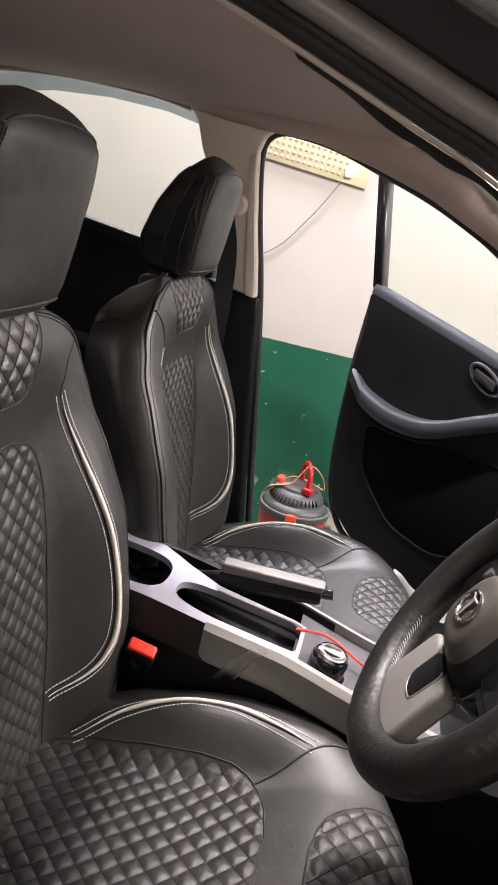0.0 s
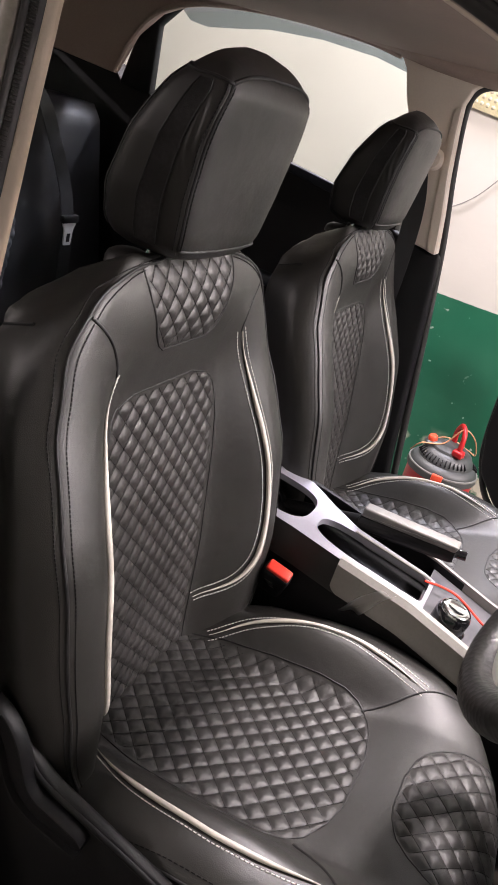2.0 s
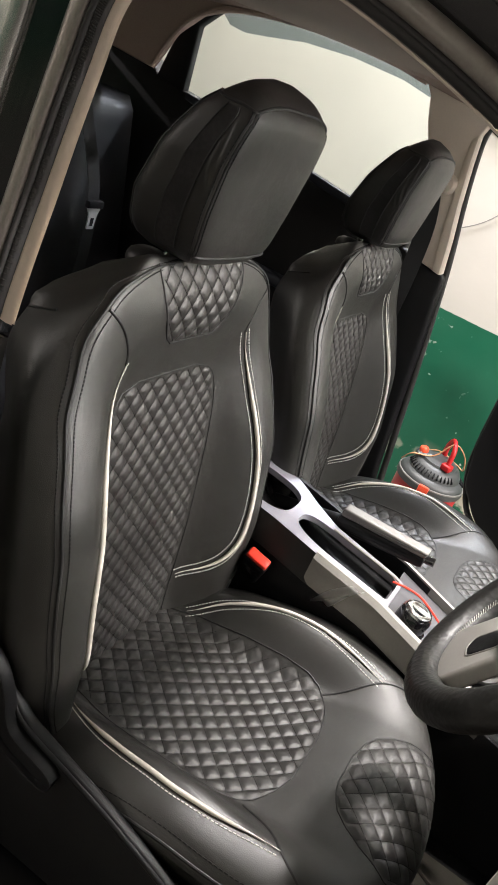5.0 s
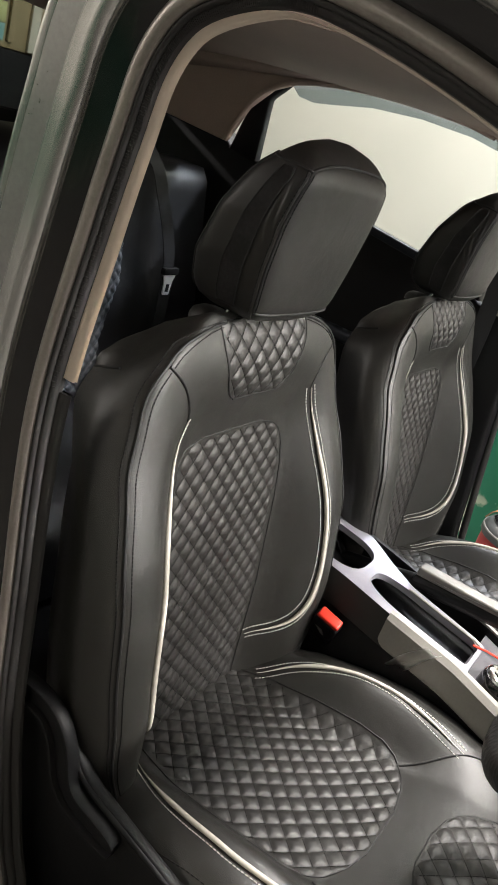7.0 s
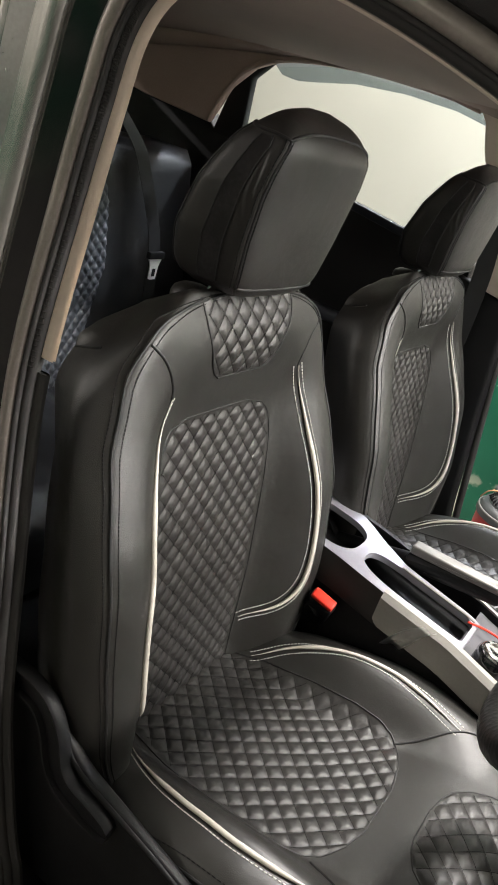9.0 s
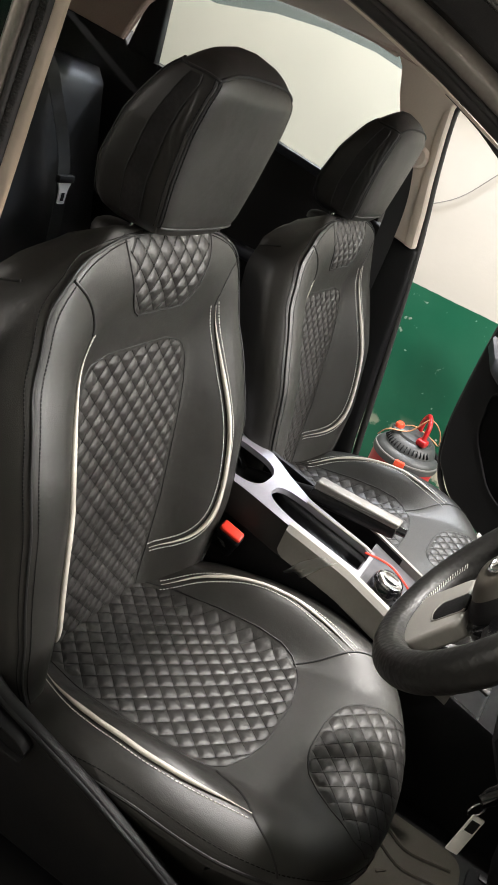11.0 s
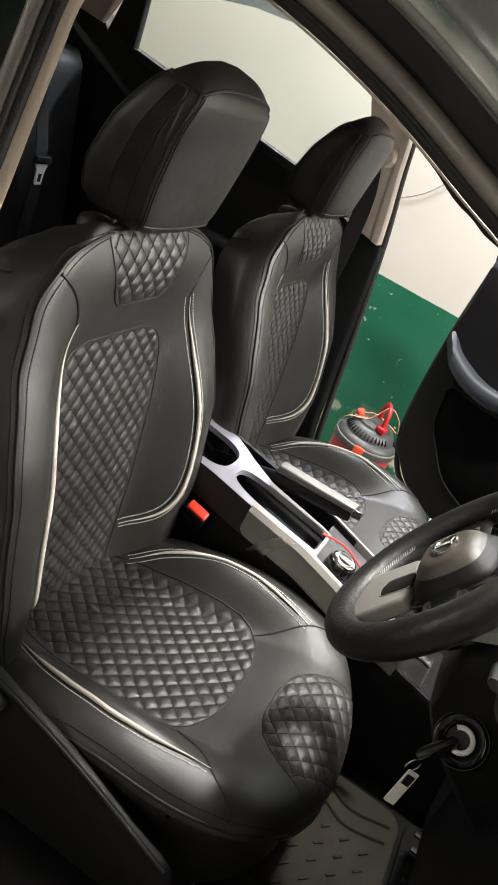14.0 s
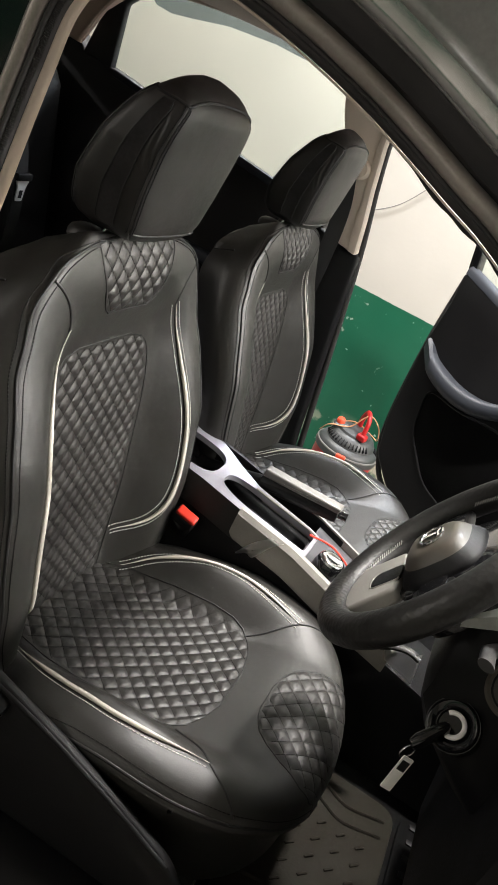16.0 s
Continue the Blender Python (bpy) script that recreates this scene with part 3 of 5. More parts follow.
    part("cushion", loft(loops), LEATHER, root, sharp=75)
    CU_R = [(-0.13, 0.130), (-0.02, 0.158), (0.07, 0.163), (0.15, 0.163), (0.20, 0.157), (0.228, 0.146), (0.248, 0.125), (0.262, 0.092), (0.270, 0.05)]
    CU_L = [(-0.13, 0.112), (-0.07, 0.124), (0.0, 0.138), (0.07, 0.143), (0.19, 0.142), (0.222, 0.134), (0.243, 0.118), (0.260, 0.088), (0.270, 0.05)]
    def cu(x, k):
        """The panel's edges: k = -1 outboard, 1 inboard."""
        return (lerp(CU_R, x) if k > 0 else lerp(CU_L, x)) * k
    def cq(s, x):
        a, b = cu(x, -1), cu(x, 1)
        u = a + (b - a) * (s + 1) / 2
        fade = min(1.0, (1 - abs(s)) * 10) * min(1.0, (0.270 - x) * 70)
        return cush_point(x, u, 0.0006 + pillow(QA, QB, u, x, 0.0032) * fade - 0.001)
    xs = steps(-0.13, 0.270, 220)
    panel = part("cushion_panel", sheet(cq, steps(-1, 1, 170), xs), QUILT, root, "diamond-quilted black cushion panel", sharp=80)
    rim = [cush_point(x, cu(x, -1)) for x in xs[::5]] + [cush_point(0.271, s * 0.05) for s in steps(-1, 1, 8)] + [cush_point(x, cu(x, 1)) for x in xs[::-5]]
    part("panel_seam", tube(rim, 0.0013), SEAM, panel)
    tagged(part("quilt_stitching", quilt_thread(lambda u, x: cush_point(x, u, 0.0004), QA, QB, lambda u, x: cu(x, -1) + 0.004 < u < cu(x, 1) - 0.004, -0.125, 0.268, 0.17), DARK_THREAD, panel), kind="stuff")
    def fu(x):
        return lerp([(0.330, 0.030), (0.334, 0.055), (0.345, 0.078), (0.365, 0.096), (0.395, 0.112), (0.44, 0.122), (0.465, 0.112), (0.478, 0.085)], x)
    xs = steps(0.330, 0.478, 90)
    def fq(s, x):
        u = 0.012 + s * fu(x)
        fade = min(1.0, (1 - abs(s)) * 8) * min(1.0, (x - 0.330) * 90)
        return cush_point(x, u, 0.0006 + pillow(QA, QB, u, x, 0.0032) * fade - 0.001)
    front = part("front_patch", sheet(fq, steps(-1, 1, 130), xs), QUILT, root, "quilted patch on the cushion's nose", sharp=80)
    rim = [cush_point(x, 0.012 - fu(x)) for x in xs[::-4]] + [cush_point(0.329, 0.012 + s * 0.03) for s in steps(-1, 1, 8)] + [cush_point(x, 0.012 + fu(x)) for x in xs[::4]]
    part("patch_seam", tube(rim, 0.0013), SEAM, front)
    tagged(part("quilt_stitching", quilt_thread(lambda u, x: cush_point(x, u, 0.0004), QA, QB, lambda u, x: abs(u - 0.012) < fu(x) - 0.004, 0.335, 0.474, 0.14), DARK_THREAD, front), kind="stuff")
    for side in (-1, 1):
        if side > 0:
            ctrl = [(-0.046, 0.153, 0), (-0.004, 0.184, 0), (0.038, 0.202, 0), (0.096, 0.218, 0), (0.15, 0.220, 0), (0.208, 0.210, 0), (0.256, 0.200, 0), (0.312, 0.187, 0)]
        else:
            ctrl = [(-0.056, 0.154, 0), (0.008, 0.200, 0), (0.067, 0.219, 0), (0.136, 0.229, 0), (0.188, 0.229, 0), (0.242, 0.220, 0), (0.308, 0.201, 0)]
        line = [cush_point(p.x, side * p.y, 0.0022) for p in curve(ctrl, 50)]
        part("cushion_piping", tube(line, 0.0036, 10, taper=True), PIPING, root, "cream piping")
        for off in ((0.0085,) if side < 0 else (-0.0085, 0.0085)):
            run, row = curve(ctrl, 50), []
            for k, p in enumerate(run):
                way = (run[min(k + 1, 50)] - run[max(k - 1, 0)]).normalized()
                row.append(cush_point(p.x - way.y * off, side * (p.y + way.x * off), 0.0004))
            tagged(part("stitching", stitches(row), THREAD, root, "white stitches along the piping"), kind="stuff")
        cross = [cush_point(p.x, side * p.y, 0.0003) for p in curve([(0.236, 0.136, 0), (0.27, 0.156, 0), (0.311, ctrl[-1][1], 0), (0.35, ctrl[-1][1] + 0.018, 0), (0.374, ctrl[-1][1] + 0.028, 0)], 24)]
        part("cross_seam", tube(cross, 0.0020), SEAM, root)
        hem = [cush_point(x, side * cush_w(x) * 0.985, -0.003) for x in steps(-0.10, 0.4845, 70)]
        part("hem_seam", tube(hem, 0.0030), SEAM, root)
        tagged(part("dark_stitching", stitches([cush_point(x, side * cush_w(x) * 0.955, 0.0002) for x in steps(-0.1, 0.476, 60)], 0.0075, 0.005), DARK_THREAD, root), kind="stuff")
    # plastic base, rails, outboard side cover and recliner lever
    part("seat_base", prism(rounded([(-0.20, 0.452), (0.36, 0.452), (0.38, 0.475), (0.36, 0.50), (-0.20, 0.54)], 0.02), "y", YC - 0.215, YC + 0.215, 0.006), PLASTIC, root)
    for u in (-0.19, 0.19):
        part("slide_rail", box((0.60, 0.04, 0.035), (0.08, YC + u, 0.4385), 0.004), STEEL, root)
    cover = [(-0.20, 0.70), (-0.15, 0.775), (-0.098, 0.783), (-0.062, 0.746), (-0.030, 0.722), (0.05, 0.702), (0.12, 0.685), (0.23, 0.650), (0.33, 0.612), (0.37, 0.57), (0.35, 0.50), (-0.22, 0.48)]
    side = part("side_cover", prism(rounded(cover, 0.02), "y", YC - 0.304, YC - 0.286, 0.006, 3), PLASTIC, root, "black plastic side cover")
    part("cover_lip", tube(curve([(a, YC - 0.303, b - 0.006) for a, b in cover[1:9]], 50), 0.0042, 10), PLASTIC, side)
    line = curve([(-0.175, 0, 0.788), (-0.128, 0, 0.790), (-0.098, 0, 0.780), (-0.077, 0, 0.752), (-0.062, 0, 0.712), (-0.039, 0, 0.690), (0.000, 0, 0.681), (0.036, 0, 0.675)], 40)
    loops = []
    for i, p in enumerate(line):
        way = (line[min(i + 1, 40)] - line[max(i - 1, 0)]).normalized()
        out = Vector((-way.z, 0, way.x))
        k = min(1.0, 0.55 + 0.45 * math.sqrt(max(0.0, 1 - max(0.0, (i - 35) / 5.0) ** 2)))
        loops.append([(p.x + out.x * o * k, YC - 0.304 - d, p.z + out.z * o * k) for o, d in ((-0.019, 0.0), (-0.020, 0.014), (-0.0175, 0.018), (-0.0145, 0.0175), (-0.012, 0.011), (0.012, 0.011), (0.0145, 0.0175), (0.0175, 0.018), (0.020, 0.014), (0.019, 0.0))])
    part("recliner_lever", loft(loops), PLASTIC, root, "black recliner lever", sharp=50)
    return root


driver_seat = seat("driver_seat", "black quilted leatherette driver's seat with cream piping", "front seats")
passenger_seat = seat("passenger_seat", "black quilted leatherette passenger seat with cream piping, beside the console", "front seats", 0.026)
passenger_seat.matrix_basis = pose(0.0, 0.37, FLOOR_Z)


# ---- the car's shell ----
def side_y(z):
    """How far out the near side of the body stands at a height."""
    return -0.715 + 0.05 * max(0.0, z - 1.0)


def ring_y(p):
    """How far out the door opening's edge stands; the roof rail leans in."""
    upper = lerp([(-0.12, -0.705), (0.16, -0.652), (0.5, -0.66), (1.0, -0.70)], p.x)
    return -0.715 + (upper + 0.715) * step(0.72, 1.02, p.z)


APERTURE = curve([(0.98, 0, 0.95), (0.70, 0, 1.215), (0.50, 0, 1.365), (0.32, 0, 1.468), (0.24, 0, 1.502), (0.14, 0, 1.540), (0.05, 0, 1.566), (-0.03, 0, 1.580), (-0.075, 0, 1.573),
                  (-0.118, 0, 1.550), (-0.142, 0, 1.512), (-0.153, 0, 1.453), (-0.167, 0, 1.36), (-0.188, 0, 1.19), (-0.183, 0, 1.04), (-0.164, 0, 0.89), (-0.144, 0, 0.76), (-0.116, 0, 0.64), (-0.080, 0, 0.53), (-0.02, 0, 0.462), (0.3, 0, 0.44), (0.98, 0, 0.44)], 200)


def index_near(x, z):
    return min(range(len(APERTURE)), key=lambda i: (APERTURE[i].x - x) ** 2 + (APERTURE[i].z - z) ** 2)


car = thing("car_body", "dark grey compact car body with open front doors", "car", pose(0, 0, 0))
top_i, trim_i = index_near(0.60, 1.29), index_near(-0.190, 1.18)


def ring_of(profile, name, material, lo=0, hi=None, label="", thick=0.004, ease=0):
    """A strip with thickness round the driver's opening."""
    back = [(o, d - thick) for o, d in reversed(profile)]
    pts = APERTURE[lo:hi]
    loops = []
    for i, p in enumerate(pts):
        a, b = pts[max(0, i - 1)], pts[min(len(pts) - 1, i + 1)]
        way = (b - a).normalized()
        out = Vector((way.z, 0, -way.x))
        if out.dot(p - Vector((0.35, 0, 1.0))) < 0:
            out = -out
        loops.append([(p.x + out.x * o, ring_y(p) - d, p.z + out.z * o) for o, d in ((q[0] * min(1.0, (i + 1) / ease) * (1 + 2.4 * (i / len(pts)) ** 3) if ease else q[0], q[1]) for q in profile + back)])
    return part(name, loft(loops), material, car, label, sharp=50)


def arc(o, d, r, a0, a1, n=7):
    return [(o + r * math.cos(radians(t)), d + r * math.sin(radians(t))) for t in steps(a0, a1, n)]


TRIM = [(0.005, -0.013), (-0.001, -0.016), (-0.003, -0.0145), (-0.001, -0.012), (0.005, -0.010)]
thin_i = index_near(-0.02, 1.579)
ring_of(TRIM, "pillar_trim", BEIGE, thin_i, trim_i, "beige trim at the edge of the doorway", ease=16)
ring_of([(o * 2.4, d) for o, d in TRIM], "lower_pillar_trim", PLASTIC_GREY, trim_i, None, "charcoal lower pillar trim")
ring_of([(0.0025, -0.014), (0.0010, -0.015), (0.0005, -0.0135), (0.0010, -0.012), (0.0025, -0.011)], "rail_trim", BEIGE, 0, thin_i + 1, "thin scuffed cream edge along the roof rail")


def felt_edge():
    """The black felt under the rail, with a ragged inner edge."""
    loops = []
    pts = APERTURE[0:index_near(0.16, 1.534)]
    for i, p in enumerate(pts):
        a, b = pts[max(0, i - 1)], pts[min(len(pts) - 1, i + 1)]
        way = (b - a).normalized()
        inn = Vector((-way.z, 0, way.x))
        if inn.dot(p - Vector((0.35, 0, 1.0))) > 0:
            inn = -inn
        w = (0.004 + 0.001 * math.sin(i * 0.37) + 0.001 * math.sin(i * 1.13 + 1)) * min(1.0, (len(pts) - i) / 9 + 0.1)
        loops.append([(p.x + inn.x * o, ring_y(p) + d, p.z + inn.z * o) for o, d in ((0.0, 0.018), (w * 0.5, 0.021), (w, 0.030), (w, 0.034), (0.0, 0.023))])
    return part("felt_edge", loft(loops), FELT, car, "ragged black felt under the roof rail", sharp=60)


felt_edge()
ring_of(arc(0.0105, -0.0095, 0.0070, 200, -20, 12), "door_seal", RUBBER, 0, None, "ribbed black rubber door seal")
ring_of(arc(0.0130, 0.0005, 0.0026, -90, 180, 6), "seal_lip", RUBBER, 0, None, "thin raised lip of the seal")
ring_of([(0.016, -0.006)] + arc(0.024, -0.002, 0.010, 150, 0, 10), "door_flange", PAINT_FLANGE, 0, None, "satin painted door flange")
ring_of([(0.033, -0.002), (0.040, 0.002), (0.050, 0.006), (0.059, 0.010)], "door_channel", GLOSS_BLACK, 0, None, "gloss black channel of the doorway")
ring_of(arc(0.070, 0.013, 0.012, 190, 80, 12) + [(0.082, 0.0262)], "body_side_edge", PAINT, 0, None, "glossy grey edge, its highlight put into a paler paint")
ring_of([(0.081, 0.023), (0.095, 0.0245), (0.112, 0.026)], "body_side_panel", PAINT_SHADED, thin_i - 4, None, "dark grey body side beside the doorway")
ring_of([(0.081, 0.023), (0.088, 0.020), (0.100, 0.024), (0.140, 0.040), (0.175, 0.046)], "roof_side_panel", PAINT_SHADED, 0, thin_i - 3, "scuffed grey roof side above the doorway")
ring_of([(0.1125, 0.0250), (0.117, 0.0275), (0.122, 0.0265), (0.124, 0.022)], "panel_rim", PAINT, thin_i - 4, None, "rolled rim of the body side in the lit paint")
ribs = bmesh.new()
for i, p in enumerate(APERTURE):
    if not thin_i < i < trim_i:
        continue
    a, b = APERTURE[max(0, i - 1)], APERTURE[i + 1]
    for k in range(3):
        q = p + (b - p) * (k / 3)
        way = (b - a).normalized()
        out = Vector((way.z, 0, -way.x))
        if out.dot(p - Vector((0.35, 0, 1.0))) < 0:
            out = -out
        tube([(q.x + out.x * o, ring_y(q) - d, q.z + out.z * o) for o, d in ((0.0050, -0.0050), (0.0075, -0.0031), (0.0105, -0.0024))], 0.0007, 4, bm=ribs)
tagged(part("seal_ribs", ribs, RUBBER, car), kind="stuff")
# rear door skin behind the pillar
skin = bmesh.new()
sheet(lambda x, z: (x, side_y(z) - 0.045 - 0.02 * math.exp(-((z - 0.95) / 0.12) ** 2), z), steps(-1.5, -0.42, 20), steps(0.45, 1.12, 24), bm=skin)
part("rear_door_skin", skin, PAINT_SHADED, car, "glossy dark grey rear door skin")


# roof, headliner, far side
def roof_z(x, y):
    return 1.640 - (0.055 if y < 0 else 0.020) * (y / 0.62) ** 2 - 0.05 * step(-0.9, -1.7, x) - 0.10 * max(0.0, (x + 0.1)) ** 1.5


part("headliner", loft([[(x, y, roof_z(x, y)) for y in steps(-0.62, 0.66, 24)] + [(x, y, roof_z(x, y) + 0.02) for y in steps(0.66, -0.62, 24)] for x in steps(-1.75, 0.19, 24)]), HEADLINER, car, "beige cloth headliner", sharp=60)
part("roof_panel", loft([[(x, y, roof_z(x, y) + 0.045) for y in steps(-0.62, 0.66, 24)] + [(x, y, roof_z(x, y) + 0.055) for y in steps(0.66, -0.62, 24)] for x in steps(-1.75, 0.20, 24)]), PAINT_SHADED, car, "dark grey roof panel", sharp=60)
part("header_rail", loft([[(0.17 + a, y, roof_z(0.18, y) + b) for a, b in ((0, -0.004), (0.03, -0.012), (0.06, 0.0), (0.06, 0.04), (0, 0.04))] for y in steps(-0.60, 0.64, 20)]), HEADLINER, car, "beige windscreen header")
# far side: window band, pillars, sills
RAIL = [(-1.75, 1.485), (-1.20, 1.575), (-0.99, 1.602), (-0.81, 1.619), (-0.54, 1.630), (-0.31, 1.611), (-0.22, 1.600), (-0.12, 1.594), (-0.01, 1.593), (0.13, 1.564), (0.27, 1.524), (0.45, 1.444), (0.65, 1.316), (0.95, 1.076)]


def rail_loop(x, zz):
    """Section of the far roof rail, which widens into the front pillar."""
    k = step(-0.15, 0.30, x) * (1 - 0.6 * step(0.33, 0.39, x))
    return [(x, y, z) for y, z in ((0.655 - 0.195 * k, zz + 0.03 + 0.12 * k), (0.657 - 0.137 * k, zz + 0.022 + 0.053 * k), (0.659 - 0.059 * k, zz + 0.012 + 0.013 * k), (0.664, zz + 0.004), (0.70, zz - 0.005), (0.73, zz + 0.005), (0.74, zz + 0.06), (0.68 - 0.10 * k, zz + 0.07 + 0.09 * k))]


def rail_run(lo, hi, n):
    return [rail_loop(x, smooth(RAIL, x)) for x in steps(lo, hi, n)]


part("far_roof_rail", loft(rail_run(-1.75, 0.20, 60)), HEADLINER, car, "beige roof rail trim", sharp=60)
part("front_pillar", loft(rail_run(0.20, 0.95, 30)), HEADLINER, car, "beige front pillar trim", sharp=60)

up_b = [(-0.33, 1.63), (-0.292, 1.585), (-0.272, 1.53), (-0.235, 1.46), (-0.190, 1.40), (-0.160, 1.225), (-0.076, 1.212), (-0.092, 1.30), (-0.110, 1.38), (-0.128, 1.484), (-0.136, 1.545), (-0.126, 1.580), (-0.10, 1.60), (-0.12, 1.63)]
part("upper_pillar", prism(up_b, "y", 0.700, 0.742, 0.006, 3), BEIGE, car, "beige upper door pillar trim")
strip = [(-0.101, 1.216), (-0.078, 1.213), (-0.093, 1.30), (-0.111, 1.38), (-0.129, 1.484), (-0.136, 1.540), (-0.150, 1.530), (-0.143, 1.46), (-0.128, 1.37), (-0.115, 1.29)]
part("pillar_edge_strip", prism(strip, "y", 0.6935, 0.7015, 0.003, 2), BEIGE, car, "raised beige strip along the pillar's edge")
low_b = [(-0.24, 1.24), (-0.068, 1.211), (-0.034, 0.93), (0.000, 0.66), (0.035, 0.46), (-0.34, 0.46), (-0.28, 0.8)]
part("lower_pillar", prism(low_b, "y", 0.715, 0.765, 0.012, 3), PLASTIC, car, "black lower door pillar trim")
part("far_seal", tube(curve([(0.043, 0.768, 0.46), (0.010, 0.766, 0.66), (-0.030, 0.764, 0.93), (-0.074, 0.752, 1.212), (-0.110, 0.746, 1.38), (-0.129, 0.743, 1.484), (-0.135, 0.742, 1.545), (-0.126, 0.742, 1.578), (-0.098, 0.742, 1.597), (-0.055, 0.742, 1.599), (0.043, 0.742, 1.586), (0.16, 0.740, 1.552), (0.276, 0.740, 1.516), (0.38, 0.740, 1.472), (0.46, 0.740, 1.430), (0.65, 0.74, 1.308)], 90), 0.010, 10), RUBBER, car, "black rubber seal of the far doorway")
part("belt_anchor", spin([(0.001, 0), (0.026, 0), (0.026, 0.014), (0.020, 0.024), (0.001, 0.027)], 24, pose(-0.160, 0.700, 1.418, 90, 0, 0)), BEIGE, car, "round beige belt height adjuster")
part("far_rear_door", prism([(-1.55, 0.46), (-0.20, 0.46), (-0.20, 1.265), (-0.41, 1.288), (-0.98, 1.364), (-1.085, 1.372), (-1.12, 1.415), (-1.55, 1.46)], "y", 0.735, 0.80, 0.008), PLASTIC, car, "black rear door card under the window")
part("far_sill_band", prism([(-0.97, 1.345), (-0.20, 1.244), (-0.20, 1.268), (-0.97, 1.366)], "y", 0.725, 0.742, 0.004), DOOR_SILL, car, "grey window sill strip")
part("rear_armrest", box((0.34, 0.05, 0.035), (-0.46, 0.715, 1.005), 0.012, 3), DOOR_TRIM, car, "grey rear door armrest")
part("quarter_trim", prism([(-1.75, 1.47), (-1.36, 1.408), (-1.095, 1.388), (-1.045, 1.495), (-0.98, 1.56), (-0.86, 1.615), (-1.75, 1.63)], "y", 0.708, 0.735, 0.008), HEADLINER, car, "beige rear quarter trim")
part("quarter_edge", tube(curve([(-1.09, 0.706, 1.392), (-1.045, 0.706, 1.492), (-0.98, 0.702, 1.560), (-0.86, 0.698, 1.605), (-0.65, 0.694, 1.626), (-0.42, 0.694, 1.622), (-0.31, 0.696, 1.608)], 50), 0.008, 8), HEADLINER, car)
part("rear_window_post", prism([(-1.09, 1.37), (-0.985, 1.36), (-0.995, 1.535), (-0.93, 1.60), (-0.98, 1.60), (-1.05, 1.53)], "y", 0.735, 0.765, 0.006), PLASTIC, car, "black window post")
part("far_rear_glass", prism([(-1.0, 1.35), (-0.24, 1.25), (-0.24, 1.61), (-0.75, 1.62), (-0.99, 1.57)], "y", 0.760, 0.764), GLASS, car, "clear rear door glass").visible_shadow = False
part("rain_visor", prism([(-0.97, 1.59), (-0.935, 1.566), (-0.883, 1.562), (-0.82, 1.572), (-0.70, 1.594), (-0.55, 1.603), (-0.40, 1.597), (-0.30, 1.580), (-0.24, 1.55), (-0.24, 1.64), (-0.7, 1.66), (-0.97, 1.65)], "y", 0.790, 0.794), VISOR, car, "smoked rain visor over the window")
part("rear_panel", prism([(-0.62, 0.45), (0.70, 0.45), (0.70, 1.27), (-0.62, 1.27)], "x", -1.80, -1.75), CARPET, car, "dark tailgate trim")
# The tint is added to keep light from behind off the bench.
part("rear_window", prism([(-0.62, 1.27), (0.70, 1.27), (0.66, 1.58), (-0.58, 1.58)], "x", -1.775, -1.770), TINTED, car, "rear window, tint added to darken the cabin's rear")
part("cabin_floor", box((3.0, 1.46, 0.05), (-0.25, 0.02, 0.395)), CARPET, car, "black cabin carpet")
part("near_sill", loft([[(x, y, z) for y, z in ((-0.60, 0.42), (-0.62, 0.46), (-0.66, 0.475), (-0.74, 0.46), (-0.80, 0.42), (-0.80, 0.36))] for x in steps(-0.3, 1.0, 12)], closed=True), PLASTIC, car, "black sill plate")
part("far_sill", box((1.35, 0.13, 0.09), (0.35, 0.73, 0.42), 0.02), PLASTIC, car, "black far sill plate")
part("firewall", box((0.05, 1.4, 1.0), (1.25, 0, 0.75)), CARPET, car)
part("front_panel_near", box((0.35, 0.06, 0.65), (1.12, -0.72, 0.72), 0.01), PLASTIC, car, "kick panel")
part("front_panel_far", box((0.35, 0.06, 0.65), (1.12, 0.74, 0.72), 0.01), PLASTIC, car, "kick panel")
def screen_z(x, y):
    k = next(i for i in range(1, len(RAIL)) if x <= RAIL[i][0] or i == len(RAIL) - 1)
    (xa, za), (xb, zb) = RAIL[k - 1], RAIL[k]
    return za + (zb - za) * (x - xa) / (xb - xa) + 0.045 + 0.06 * (1 - (y / 0.62) ** 2)


part("windscreen", loft([[(x, y, screen_z(x, y)) for y in steps(-0.60 - 0.08 * (x - 0.31), 0.62 + 0.08 * (x - 0.31), 16)] + [(x + 0.002, y, screen_z(x, y) + 0.007) for y in steps(0.62 + 0.08 * (x - 0.31), -0.60 - 0.08 * (x - 0.31), 16)] for x in steps(0.23, 1.11, 18)]), GLASS, car, "clear windscreen").visible_shadow = False
part("bonnet", loft([[(x, y, 1.0 - 0.06 * (x - 1.1) - 0.05 * (y / 0.75) ** 2) for y in steps(-0.78, 0.78, 16)] + [(x, y, 0.96 - 0.06 * (x - 1.1)) for y in steps(0.78, -0.78, 16)] for x in steps(1.12, 1.9, 8)]), PAINT, car, "dark grey bonnet")

